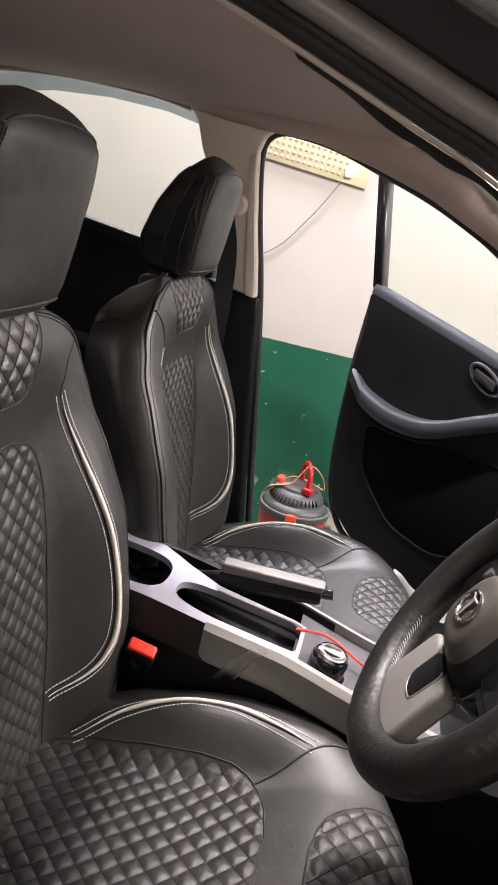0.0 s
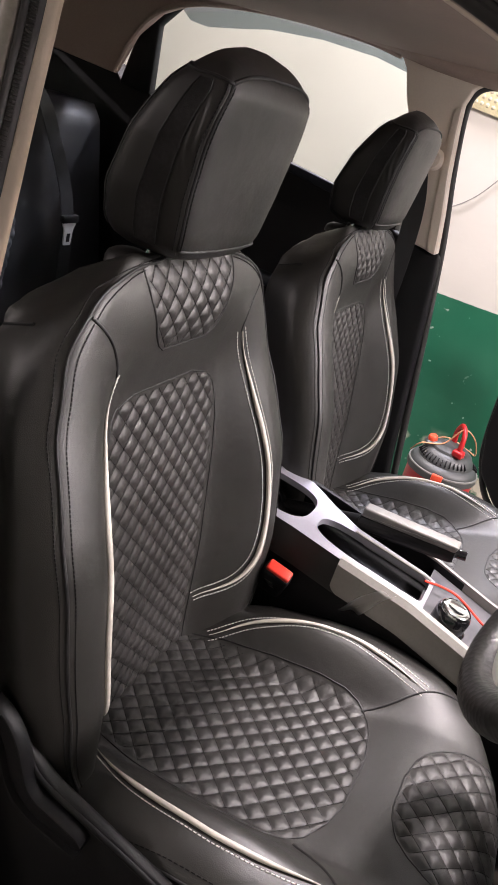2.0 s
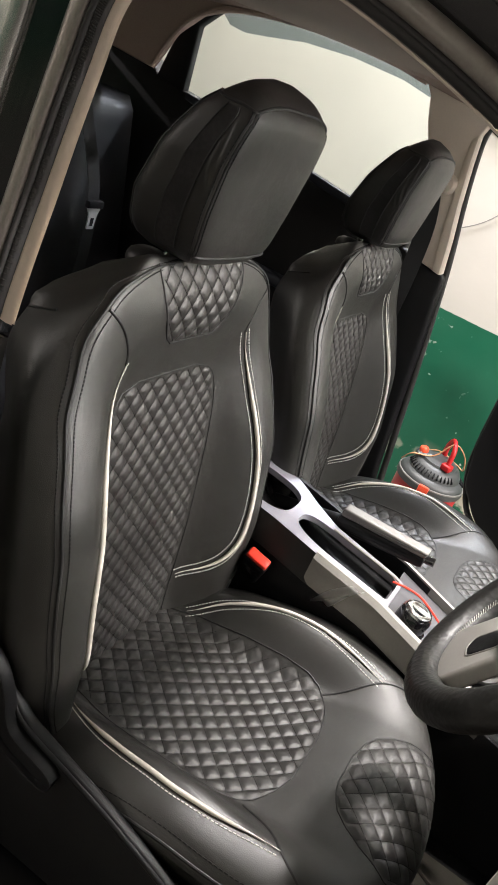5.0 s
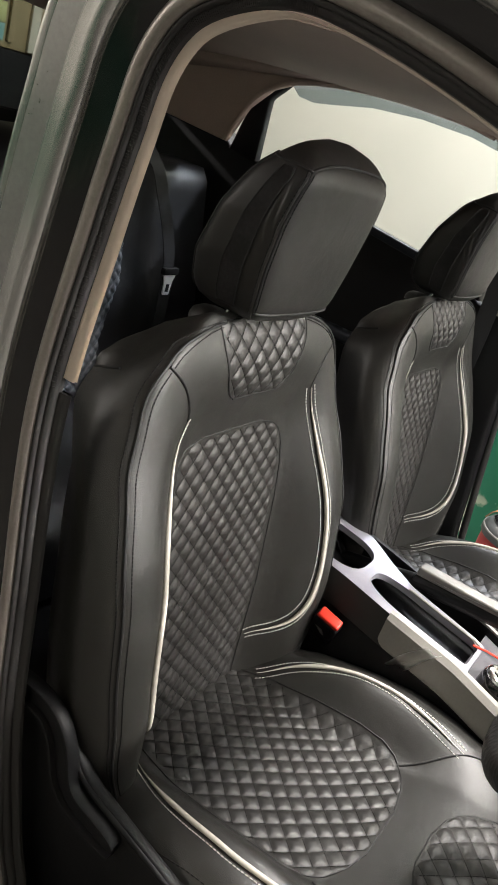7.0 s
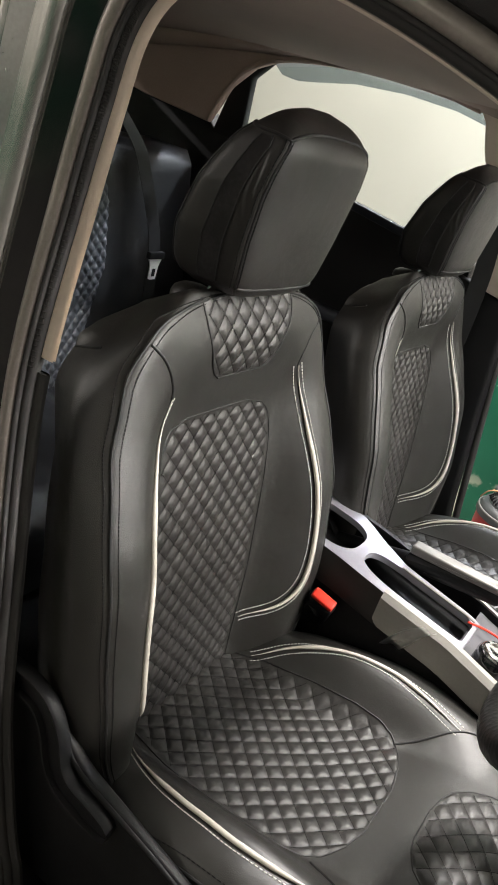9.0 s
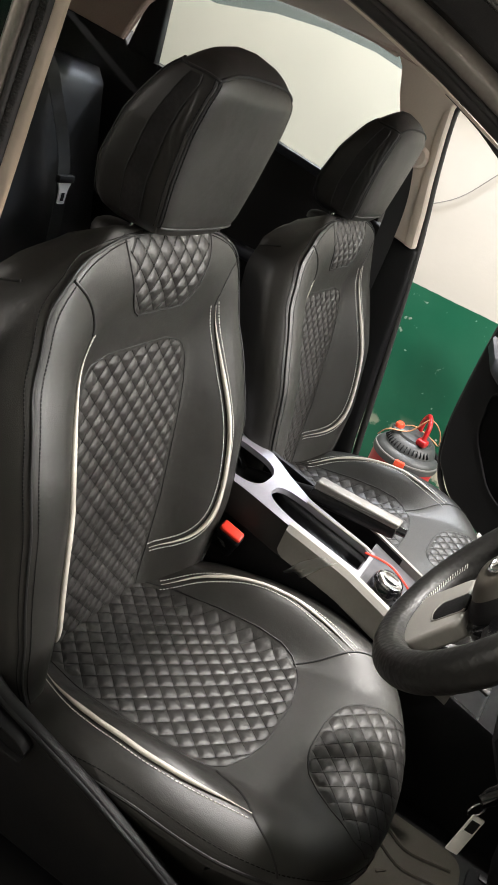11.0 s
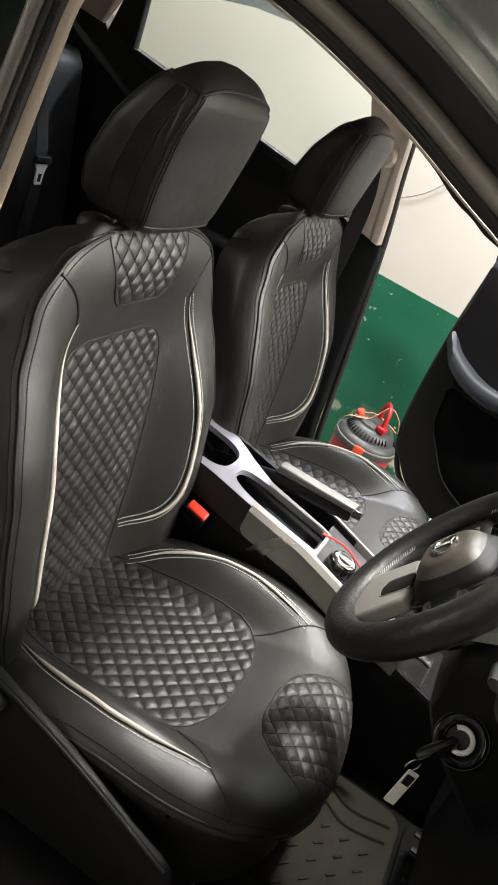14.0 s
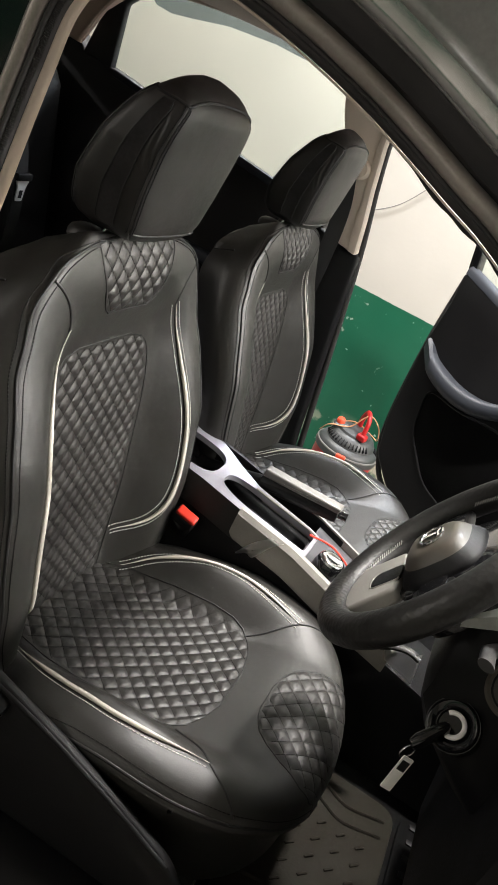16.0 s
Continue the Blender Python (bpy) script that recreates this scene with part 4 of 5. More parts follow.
# ---- dashboard and steering ----
dash = thing("dashboard", "black dashboard with a lower column cover", "dashboard", pose(0.9, 0, 0.8))
part("upper_dash", loft([[(x, y, z) for x, z in ((0.78, 0.98), (0.74, 0.92), (0.74, 0.80), (0.84, 0.66), (1.2, 0.66), (1.2, 1.0), (0.95, 1.035))] for y in steps(-0.66, 0.68, 12)]), PLASTIC, dash, sharp=60)
part("knee_panel", loft([[(x, y, z) for x, z in ((0.735, 0.80), (0.70, 0.72), (0.74, 0.60), (0.84, 0.58), (0.84, 0.80))] for y in steps(-0.62, -0.10, 8)]), PLASTIC, dash, "black knee panel", sharp=60)

# Out of view; added to block the overhead lamp from the column.
part("instrument_hood", loft([[(0.585 + 0.20 * k, y, z) for y, z in ((-0.575, 1.00), (-0.57, 1.07 + 0.03 * k), (-0.50, 1.125), (-0.37, 1.14), (-0.24, 1.125), (-0.17, 1.07 + 0.03 * k), (-0.165, 1.00))] for k in steps(0, 1, 6)]), PLASTIC, dash, "unseen black instrument hood added to shade the column", sharp=60)
WC, WT = Vector((0.438, -0.383, 1.080)), 31
wheel = thing("steering_wheel", "black leather-covered steering wheel with grey spokes", "steering wheel", Matrix.Translation(WC) @ pose(0, 0, 0, 0, WT - 90, 0))
# in the wheel's own axes x is up the wheel's face, y to the left and z towards the driver
circle = [Vector((0.176 * math.cos(t), 0.176 * math.sin(t), 0)) for t in (2 * math.pi * k / 96 for k in range(96))]
LEATHER_RIM = mat("embossed_rim_leather", (0.013, 0.0125, 0.0115), 0.42, vary=0.25, scale=8, bump=0.55, bump_scale=120, kind="cell")
part("rim", tube(circle, 0.0245, 20, closed=True, flat=0.95), LEATHER_RIM, wheel, "embossed black leather rim", local=True)
lace = bmesh.new()
for t0, t1 in ((50, 78), (126, 164)):
    for k in range(int((t1 - t0) / 1.7)):
        t = radians(t0 + 1.7 * k)
        p = Vector((0.1525 * math.cos(t), 0.1525 * math.sin(t), 0.007))
        q = Vector((0.1519 * math.cos(t + 0.035), 0.1519 * math.sin(t + 0.035), 0.002))
        tube([p, (p + q) / 2 - Vector((0.0012 * math.cos(t), 0.0012 * math.sin(t), 0)), q], 0.0005, 5, bm=lace)
tagged(part("rim_lacing", lace, THREAD, wheel, "white slanting lacing inside the rim", local=True), kind="stuff")


def ovals(sizes, ex=0.55):
    return loft([[(cx + sx * math.copysign(abs(math.cos(t)) ** ex, math.cos(t)), sy * math.copysign(abs(math.sin(t)) ** ex, math.sin(t)), h) for t in steps(0, 2 * math.pi, 56)[:-1]] for sx, sy, cx, h in sizes])


hub = part("hub", ovals([(0.066, 0.074, 0.004, -0.080), (0.078, 0.084, 0.006, -0.050), (0.080, 0.086, 0.010, -0.016), (0.078, 0.084, 0.010, -0.008), (0.074, 0.080, 0.010, -0.006)]), GLOSS_BLACK, wheel, "gloss black hub surround", local=True)
part("airbag_cover", ovals([(0.064, 0.072, 0.0, -0.010), (0.064, 0.072, 0.0, -0.004), (0.060, 0.068, 0.0, 0.002), (0.040, 0.046, 0.0, 0.024), (0.036, 0.042, 0.0, 0.027), (0.030, 0.034, 0.0, 0.0285)], 0.66), PLASTIC, hub, "black airbag cover with sloping sides", local=True, sharp=60)
part("airbag_face", ovals([(0.050, 0.057, 0.0, 0.0135), (0.045, 0.051, 0.0, 0.0205), (0.040, 0.046, 0.0, 0.0252), (0.036, 0.042, 0.0, 0.0278), (0.030, 0.034, 0.0, 0.0293), (0.012, 0.014, 0.0, 0.0300)], 0.66), CHAMPAGNE, hub, "taupe satin face of the airbag cover", local=True, sharp=60)
part("emblem_ring", tube([(0.017 * math.cos(t), 0.024 * math.sin(t), 0.0312) for t in (2 * math.pi * k / 40 for k in range(40))], 0.0026, 8, closed=True), CHROME, hub, "chrome oval emblem ring", local=True)
emb = tube(curve([(0.012, 0.013, 0.0312), (0.010, 0.0, 0.0322), (0.012, -0.013, 0.0312)], 10), 0.0026, 8)
tube(curve([(0.010, 0.0, 0.0322), (0.0, 0.0, 0.0328), (-0.013, 0.0, 0.0318)], 10), 0.0026, 8, bm=emb)
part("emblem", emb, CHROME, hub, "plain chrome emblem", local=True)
for sg in (1, -1):
    arm = part("spoke", prism(rounded([(0.030, sg * 0.08), (0.026, sg * 0.164), (-0.016, sg * 0.166), (-0.030, sg * 0.14), (-0.034, sg * 0.08)], 0.012), "z", -0.016, -0.002, 0.004), PLASTIC_SATIN, wheel, "black side spoke", local=True)
    part("spoke_inset", prism(rounded([(0.020, sg * 0.078), (0.018, sg * 0.140), (-0.020, sg * 0.140), (-0.022, sg * 0.075)], 0.008), "z", -0.003, 0.0005, 0.001), GLOSS_BLACK, arm, "gloss black switch panel", local=True)
# the lower spoke is a satin frame round a dark recess
arm = part("lower_spoke", prism(rounded([(-0.062, 0.062), (-0.160, 0.066), (-0.176, 0.0), (-0.160, -0.066), (-0.062, -0.062)], 0.014), "z", -0.018, 0.006, 0.006, 3), SILVER_WARM, wheel, "satin grey lower spoke", local=True)
part("spoke_recess", prism(rounded([(-0.060, 0.010), (-0.104, 0.012), (-0.112, -0.006), (-0.108, -0.030), (-0.060, -0.034)], 0.008), "z", 0.003, 0.0075, 0.001), PLASTIC, arm, "dark recess", local=True)
part("recess_frame", tube([(a, b, 0.0060) for a, b in rounded([(-0.062, 0.012), (-0.105, 0.014), (-0.1135, -0.006), (-0.1095, -0.032), (-0.062, -0.036)], 0.008)], 0.0014, 8, closed=True), SILVER_WARM, arm, local=True)
part("spoke_screw", spin([(0.001, 0), (0.0025, 0), (0.002, 0.001), (0.001, 0.001)], 12, pose(-0.150, -0.052, 0.006)), STEEL, arm, local=True)
column = thing("steering_column", "black steering column cover with ignition lock", "steering column", pose(0.60, -0.369, 1.0))
shroud = loft([[(x, y0 + (y1 - y0) * a, z0 + (z1 - z0) * b) for a, b in ((0.0, 0.25), (0.02, 0.08), (0.12, 0.0), (0.88, 0.0), (0.98, 0.08), (1.0, 0.25), (1.0, 0.8), (0.9, 1.0), (0.1, 1.0), (0.0, 0.8))]
               for x, y0, y1, z0, z1 in ((0.500, -0.425, -0.310, 0.93, 1.02), (0.512, -0.445, -0.285, 0.895, 1.04), (0.54, -0.452, -0.270, 0.855, 1.06), (0.62, -0.455, -0.262, 0.790, 1.08), (0.76, -0.46, -0.255, 0.70, 1.08))])
part("column_shroud", shroud, PLASTIC, column, sharp=40)
lower = loft([[(x, y, z) for y, z in ((-0.60, 0.62), (-0.60, 0.98), (-0.16, 0.98), (-0.16, 0.62), (-0.24, 0.56), (-0.52, 0.56))] for x in (0.66, 0.70, 0.80)])
part("knee_bolster", lower, PLASTIC, dash, "black knee bolster under the column", sharp=40)
# The wall's reflection on the cowl is put into its pale colour.
cowl = loft([[(x, y, z + dz) for y, z, dz in ((-0.478, 1.052, 0.58 * (x - 0.498)), (-0.474, 1.064 + 0.9 * (x - 0.498), 0.0), (-0.44, 1.070 + 0.9 * (x - 0.498), 0.0), (-0.44, 1.050, 0.58 * (x - 0.498)))] for x in steps(0.494, 0.60, 10)])
part("cowl_side", cowl, COWL, column, "side of the upper column cover, wall reflection painted pale", sharp=40)
stalk = tube(curve([(0.572, -0.42, 1.026), (0.542, -0.490, 1.052), (0.528, -0.535, 1.070), (0.518, -0.60, 1.092)], 20), 0.0105, 14, flat=0.6)
part("wiper_stalk", stalk, PLASTIC_GREY, column, "charcoal column stalk", sharp=50)
# ignition lock, key and tag on the column's near side
KEY = Vector((0.560, -0.474, 0.912))
AXIS = (Vector((0.520, -0.510, 0.868)) - KEY).normalized()
lock = thing("ignition_key", "ignition lock with a white ring, black key and blank white tag", "car key", Matrix.Translation(KEY) @ AXIS.to_track_quat("Z", "Y").to_matrix().to_4x4())
FACE = Matrix.Translation(KEY) @ Vector((-0.36, -0.74, 0.56)).to_track_quat("Z", "Y").to_matrix().to_4x4()
part("lock_bezel", spin([(0.001, -0.06), (0.036, -0.06), (0.036, -0.004), (0.032, 0.002), (0.026, 0.0), (0.020, -0.008), (0.001, -0.010)], 36, FACE), GLOSS_BLACK, lock, "black lock bezel")
part("lock_rim", tube([FACE @ Vector((0.036 * math.cos(t), 0.036 * math.sin(t), -0.001)) for t in steps(0, 2 * math.pi, 44)[:-1]], 0.0007, 6, closed=True), PLASTIC_GREY, lock, "thin grey rim")
part("lock_ring", tube([FACE @ Vector((0.0160 * math.cos(t), 0.0160 * math.sin(t), 0.0015)) for t in steps(-1.9, 2.6, 36)], 0.0036, 8), WHITE_RING, lock, "white ring round the keyhole")
part("key_head", loft([[(x * k, y * k, h) for x, y in ((0.0085 * math.cos(t), 0.0135 * math.sin(t)) for t in steps(0, 2 * math.pi, 24)[:-1])] for k, h in ((0.7, 0.005), (0.95, 0.010), (1.0, 0.03), (1.05, 0.05), (0.75, 0.062))]), GLOSS_BLACK, lock, "black key head", local=True)
ring = part("key_ring", tube([(0.004, -0.006 + 0.012 * math.cos(t), 0.070 + 0.012 * math.sin(t)) for t in (2 * math.pi * k / 28 for k in range(28))], 0.0011, 6, closed=True), CHROME, lock, "steel key ring", local=True)
tag = prism(rounded([(-0.0085, 0.0), (0.0085, 0.0), (0.0085, -0.055), (-0.0085, -0.055)], 0.002), "y", -0.0012, 0.0012, 0.0004)
TAGM = Matrix.Translation((0.5305, -0.5165, 0.860)) @ pose(0, 0, 0, -14, 12, 20)
tag.transform(TAGM)
tagp = part("key_tag", tag, TAG, lock, "blank white tag")
band = prism([(-0.006, -0.006), (0.006, -0.006), (0.006, -0.022), (-0.006, -0.022)], "y", -0.0018, 0.0018)
band.transform(TAGM)
part("tag_band", band, PLASTIC, tagp, "black print on the tag")

# round switch boss beside the lock, with a satin lip
BOSS = Matrix.Translation((0.587, -0.505, 1.026)) @ Vector((-0.30, -0.75, 0.50)).to_track_quat("Z", "Y").to_matrix().to_4x4()
boss = part("switch_boss", spin([(0.001, -0.055), (0.034, -0.055), (0.036, -0.004), (0.033, 0.001), (0.026, 0.0), (0.020, -0.040), (0.001, -0.045)], 36, BOSS), PLASTIC, column, "round black switch boss")
part("boss_lip", spin([(0.029, 0.0), (0.036, -0.004), (0.037, 0.0), (0.033, 0.004), (0.029, 0.002), (0.029, 0.0)], 40, BOSS), CHAMPAGNE, boss, "taupe satin lip")
part("boss_ring", tube([BOSS @ Vector((0.014 * math.cos(t), 0.014 * math.sin(t), -0.010)) for t in steps(0, 2 * math.pi, 30)[:-1]], 0.0016, 6, closed=True), PLASTIC_GREY, boss, "thin grey ring")

# ---- centre console ----
console = thing("centre_console", "black and silver centre console with cup holders and a rotary knob", "console", pose(0.1, 0, FLOOR_Z))


def top_z(x):
    return lerp([(-0.25, 0.845), (-0.10, 0.832), (0.0, 0.820), (0.10, 0.803), (0.23, 0.785), (0.36, 0.748), (0.60, 0.70)], x)


def far_y(x):
    return lerp([(-0.2, 0.088), (-0.04, 0.088), (0.03, 0.052), (0.09, 0.030), (0.26, 0.022)], x)


part("console_body", loft([[(x, -0.098, FLOOR_Z), (x, -0.086, top_z(x) - 0.075), (x, -0.080, top_z(x) - 0.055), (x, 0.080, top_z(x) - 0.055), (x, 0.086, top_z(x) - 0.06), (x, 0.098, FLOOR_Z)] for x in steps(-0.42, 0.90, 30)]), PLASTIC, console, sharp=30)


def top_plate():
    """The silver plate with its two cup openings cut through."""
    bm = bmesh.new()
    outer = [(x, -0.088) for x in steps(-0.22, 0.252, 60)] + [(x, far_y(x)) for x in steps(0.252, -0.22, 60)]
    loops = [outer]
    for cx, cy, rx, ry, front in ((-0.065, -0.012, 0.072, 0.060, 3.0), (0.137, -0.030, 0.108, 0.041, 9.0)):
        hole = []
        for k in range(72):
            t = 2 * math.pi * k / 72
            e = 2 / (front if math.cos(t) > 0 else 3.0)
            hole.append((cx + rx * math.copysign(abs(math.cos(t)) ** e, math.cos(t)), cy + ry * math.copysign(abs(math.sin(t)) ** e, math.sin(t))))
        loops.append(hole)
    edges = []
    for line in loops:
        vs = [bm.verts.new((x, y, 0)) for x, y in line]
        edges += [bm.edges.new((vs[i], vs[(i + 1) % len(vs)])) for i in range(len(vs))]
    bmesh.ops.triangle_fill(bm, edges=edges, use_beauty=True, use_dissolve=False)
    ext = bmesh.ops.extrude_face_region(bm, geom=bm.faces[:])
    low = {g for g in ext["geom"] if isinstance(g, bmesh.types.BMVert)}
    for v in bm.verts:
        v.co.z = top_z(v.co.x) - 0.004 * max(0.0, (-0.078 - v.co.y) / 0.010) ** 2 - (0.012 if v in low else 0.0)
    return part("top_plate", bm, SILVER, console, "satin silver plate round the cup holders", sharp=35)


top_plate()
part("tray_wall", loft([[(x, -0.089, top_z(x) - 0.004), (x, -0.093, top_z(x) - 0.040), (x, -0.091, top_z(x) - 0.07), (x, -0.080, top_z(x) - 0.07), (x, -0.080, top_z(x) - 0.012)] for x in steps(-0.22, 0.115, 16)]), PLASTIC_GREY, console, "charcoal side of the tray", sharp=30)
part("brake_slot_edge", loft([[(x, 0.082, top_z(x) + 0.0), (x, 0.092, top_z(x)), (x, 0.094, top_z(x) - 0.08), (x, 0.084, top_z(x) - 0.08)] for x in steps(-0.22, 0.30, 16)]), PLASTIC, console, "black edge of the handbrake slot", sharp=30)


part("cup_stud", spin([(0.001, 0), (0.011, 0), (0.011, 0.010), (0.007, 0.015), (0.001, 0.016)], 20, pose(0.118, -0.034, 0.746)), STEEL, console, "small steel stud")
part("cup_lip", tube([(x, 0.013, top_z(x) + 0.001) for x in steps(0.09, 0.245, 20)], 0.003, 8), SILVER_WARM, console, "satin lip of the cup holder")
for sg in (-1, 1):
    rail = loft([[(x, sg * (0.083 + dy), top_z(x) + dz * k) for dy, dz in ((0.0, 0.004), (0.010, 0.003), (0.018, -0.008), (0.021, -0.050), (0.018, -0.062), (0.0, -0.062))] for x, k in [(0.098, 0.85), (0.104, 0.95)] + [(x, 1.0) for x in steps(0.112, 0.49, 24)]])
    part("side_rail", rail, SILVER_WARM, console, "satin grey side rail", sharp=28)
plate = loft([[(x, y, top_z(x) - 0.014 - d) for y, d in ((-0.082, 0.0), (0.082, 0.0), (0.082, 0.015), (-0.082, 0.015))] for x in steps(0.240, 0.50, 12)])
part("switch_plate", plate, SWITCH_GREY, console, "dark plate round the knob", sharp=30)
kz = top_z(0.297) - 0.016
knob = part("rotary_knob", spin([(0.001, -0.01), (0.031, -0.01), (0.031, 0.003), (0.0275, 0.006), (0.0275, 0.030), (0.025, 0.034), (0.001, 0.034)], 40, pose(0.297, -0.048, kz, 0, 8, 0) @ Matrix.Diagonal((1.12, 1.12, 1.05, 1))), GLOSS_BLACK, console, "gloss black rotary knob")
part("knob_cap", spin([(0.001, 0.0335), (0.0245, 0.0335), (0.0240, 0.0375), (0.0215, 0.0400), (0.0150, 0.0412), (0.0140, 0.0406), (0.001, 0.0412)], 40, pose(0.297, -0.048, kz, 0, 8, 0) @ Matrix.Diagonal((1.12, 1.12, 1.05, 1))), CHROME, knob, "chrome knob cap")
kz = top_z(0.42) - 0.002
boot = part("gear_boot", loft([[(0.425 + r * math.cos(t), 0.0 + r * 0.9 * math.sin(t), kz + h) for t in steps(0, 2 * math.pi, 24)[:-1]] for r, h in ((0.055, 0.0), (0.05, 0.02), (0.042, 0.03), (0.036, 0.05), (0.024, 0.065), (0.016, 0.09))]), LEATHER, console, "pleated leather gear boot")
part("gear_collar", spin([(0.001, 0), (0.0585, 0), (0.0585, 0.006), (0.050, 0.010), (0.001, 0.010)], 32, pose(0.425, 0, kz - 0.004)), PLASTIC_GREY, boot, "charcoal collar")

brake = thing("handbrake", "black handbrake lever with a grey grip beside the console", "handbrake", pose(0.1, 0.05, 0.78))
BR = [(-0.06, 0.055, 0.765), (0.04, 0.055, 0.790), (0.10, 0.055, 0.806), (0.20, 0.055, 0.823), (0.262, 0.055, 0.828)]
part("lever", tube(curve(BR, 30), 0.0165, 14, flat=1.0), PLASTIC, brake)
grip = prism(rounded([(0.084, 0.824), (0.262, 0.836), (0.266, 0.850), (0.18, 0.846), (0.084, 0.843)], 0.005), "y", 0.040, 0.070, 0.004, 3)
part("grip_body", prism(rounded([(0.078, 0.790), (0.15, 0.800), (0.262, 0.814), (0.264, 0.8365), (0.082, 0.8245)], 0.006), "y", 0.0405, 0.0695, 0.004, 3), PLASTIC_SATIN, brake, "satin black grip")
part("grip_cap", grip, GRIP_GREY, brake, "satin grey cap on the grip")
part("release_button", tube([(0.258, 0.055, 0.831), (0.282, 0.055, 0.834)], 0.0095, 16), GLOSS_BLACK, brake, "gloss black release button")


def buckle(name, x, y, z, turn, label):
    b = thing(name, label, "seat belt buckle", pose(x, y, z, 0, 0, 0) @ turn)
    part("housing", box((0.052, 0.026, 0.075), (0, 0, -0.040), 0.007, 3), PLASTIC, b, local=True)
    part("button", box((0.046, 0.021, 0.012), (0, 0, 0.002), 0.004, 3), RED_BUTTON, b, "red release button", local=True)
    for k, dz in enumerate((-0.030, -0.036, -0.042)):
        part("mark", box((0.016 - 0.003 * k, 0.0015, 0.003), (-0.006 + 0.005 * k, -0.0128, dz)), STEEL, b, "small pale mark", local=True)
    part("stalk", box((0.024, 0.008, 0.14), (0, 0, -0.13), 0.003), PLASTIC, b, local=True)
    return b


buckle("belt_buckle", 0.012, -0.125, 0.745, pose(0, 0, 0, 30, 14, 6), "black belt buckle with a red button beside the driver's seat")

solo("red_cable", tube(curve([(0.235, -0.002, 0.7845), (0.262, 0.013, 0.780), (0.292, 0.017, 0.776), (0.322, 0.008, 0.768), (0.350, -0.001, 0.758), (0.39, -0.004, 0.744)], 24), 0.0021, 8), RED_BUTTON, "thin red cable lying on the console", "cable")
film = bmesh.new()
sheet(lambda u, v: (0.165 + 0.035 * u - 0.035 * v, -0.106 - 0.012 * v, 0.775 - 0.045 * v + 0.010 * u + 0.004 * math.sin(7 * u + 4 * v)), steps(0, 1, 8), steps(-0.2, 1, 8), bm=film)
fo = solo("film_scrap", film, FILM, "torn scrap of clear protective film on the console", "plastic film")
mod = fo.modifiers.new("thick", "SOLIDIFY")
mod.thickness = 0.0006

trim = thing("wrapped_trim", "silver lower trim still wrapped in clear film", "trim", pose(0.5, -0.11, 0.7))
part("bezel", tube(curve([(0.462, -0.115, 0.722), (0.485, -0.112, 0.736), (0.512, -0.110, 0.742), (0.535, -0.110, 0.738)], 20), 0.011, 12, flat=0.6), PLASTIC_GREY, trim, "satin silver bezel")
wrap = bmesh.new()
sheet(lambda u, v: (0.470 + 0.065 * u + 0.012 * v, -0.112 - 0.006 * math.sin(3 * u + 2 * v) - 0.008 * v, 0.722 + 0.030 * u * (1 - v) - 0.040 * v * (0.4 + 0.6 * u)), steps(0, 1, 14), steps(0, 1, 14), bm=wrap)
wo = part("film_wrap", wrap, FILM, trim, "crumpled clear film")
wm = wo.modifiers.new("thick", "SOLIDIFY")
wm.thickness = 0.0006
vent = thing("dash_vent", "round dashboard vent with a satin ring", "air vent", pose(0.645, -0.235, 0.845, 0, -70, 20))
part("ring", tube([(0.040 * math.cos(t), 0.040 * math.sin(t), 0) for t in (2 * math.pi * k / 48 for k in range(48))], 0.006, 10, closed=True), SILVER_WARM, vent, "satin ring", local=True)
part("throat", spin([(0.001, -0.03), (0.037, -0.03), (0.037, 0.0), (0.034, -0.004), (0.001, -0.02)], 36), PLASTIC, vent, local=True)

# ---- passenger door, open ----
door = thing("passenger_door", "black-trimmed passenger door standing open", "car door", pose(1.045, 0.80, 0.03, 0, 0, 150))
# along x from the hinge to the rear edge, y towards the cabin
shape = [(0.0, 0.40), (0.60, 0.375), (0.84, 0.42), (0.945, 0.50), (0.985, 0.64), (1.0, 0.93), (0.985, 1.10), (0.995, 1.215), (0.55, 1.115), (0.0, 0.99)]
part("door_card", prism(rounded(shape, 0.03), "y", -0.02, 0.03, 0.012, 3), PLASTIC, door, "black door card", local=True)
part("door_skin", prism(rounded(shape, 0.02), "y", -0.08, -0.021, 0.01), PAINT, door, "dark grey outer skin", local=True)
part("window_sill_trim", loft([[(d, y, lerp([(0, 1.0), (0.5, 1.12), (0.99, 1.235)], d) + dz) for y, dz in ((-0.005, 0.006), (0.014, 0.003), (0.026, -0.008), (0.030, -0.026), (0.016, -0.030))] for d in steps(0.03, 0.985, 24)]), DOOR_SILL, door, "blue-grey window sill trim", local=True)
post = [(0.965, 1.22), (1.0, 1.22), (1.09, 1.60), (1.052, 1.60)]
part("window_post", prism(post, "y", -0.03, 0.012, 0.006), GLOSS_BLACK, door, "black window post", local=True)
part("window_frame_top", tube(curve([(1.07, -0.01, 1.595), (0.98, -0.01, 1.60), (0.8, -0.01, 1.565), (0.55, -0.01, 1.46), (0.3, -0.01, 1.30), (0.05, -0.01, 1.06)], 40), 0.018, 10), GLOSS_BLACK, door, "black window frame", local=True)
part("door_glass", prism([(0.06, 1.0), (0.985, 1.21), (1.06, 1.59), (0.98, 1.598), (0.8, 1.562), (0.55, 1.455), (0.3, 1.295)], "y", -0.014, -0.010), GLASS, door, "clear door glass", local=True).visible_shadow = False
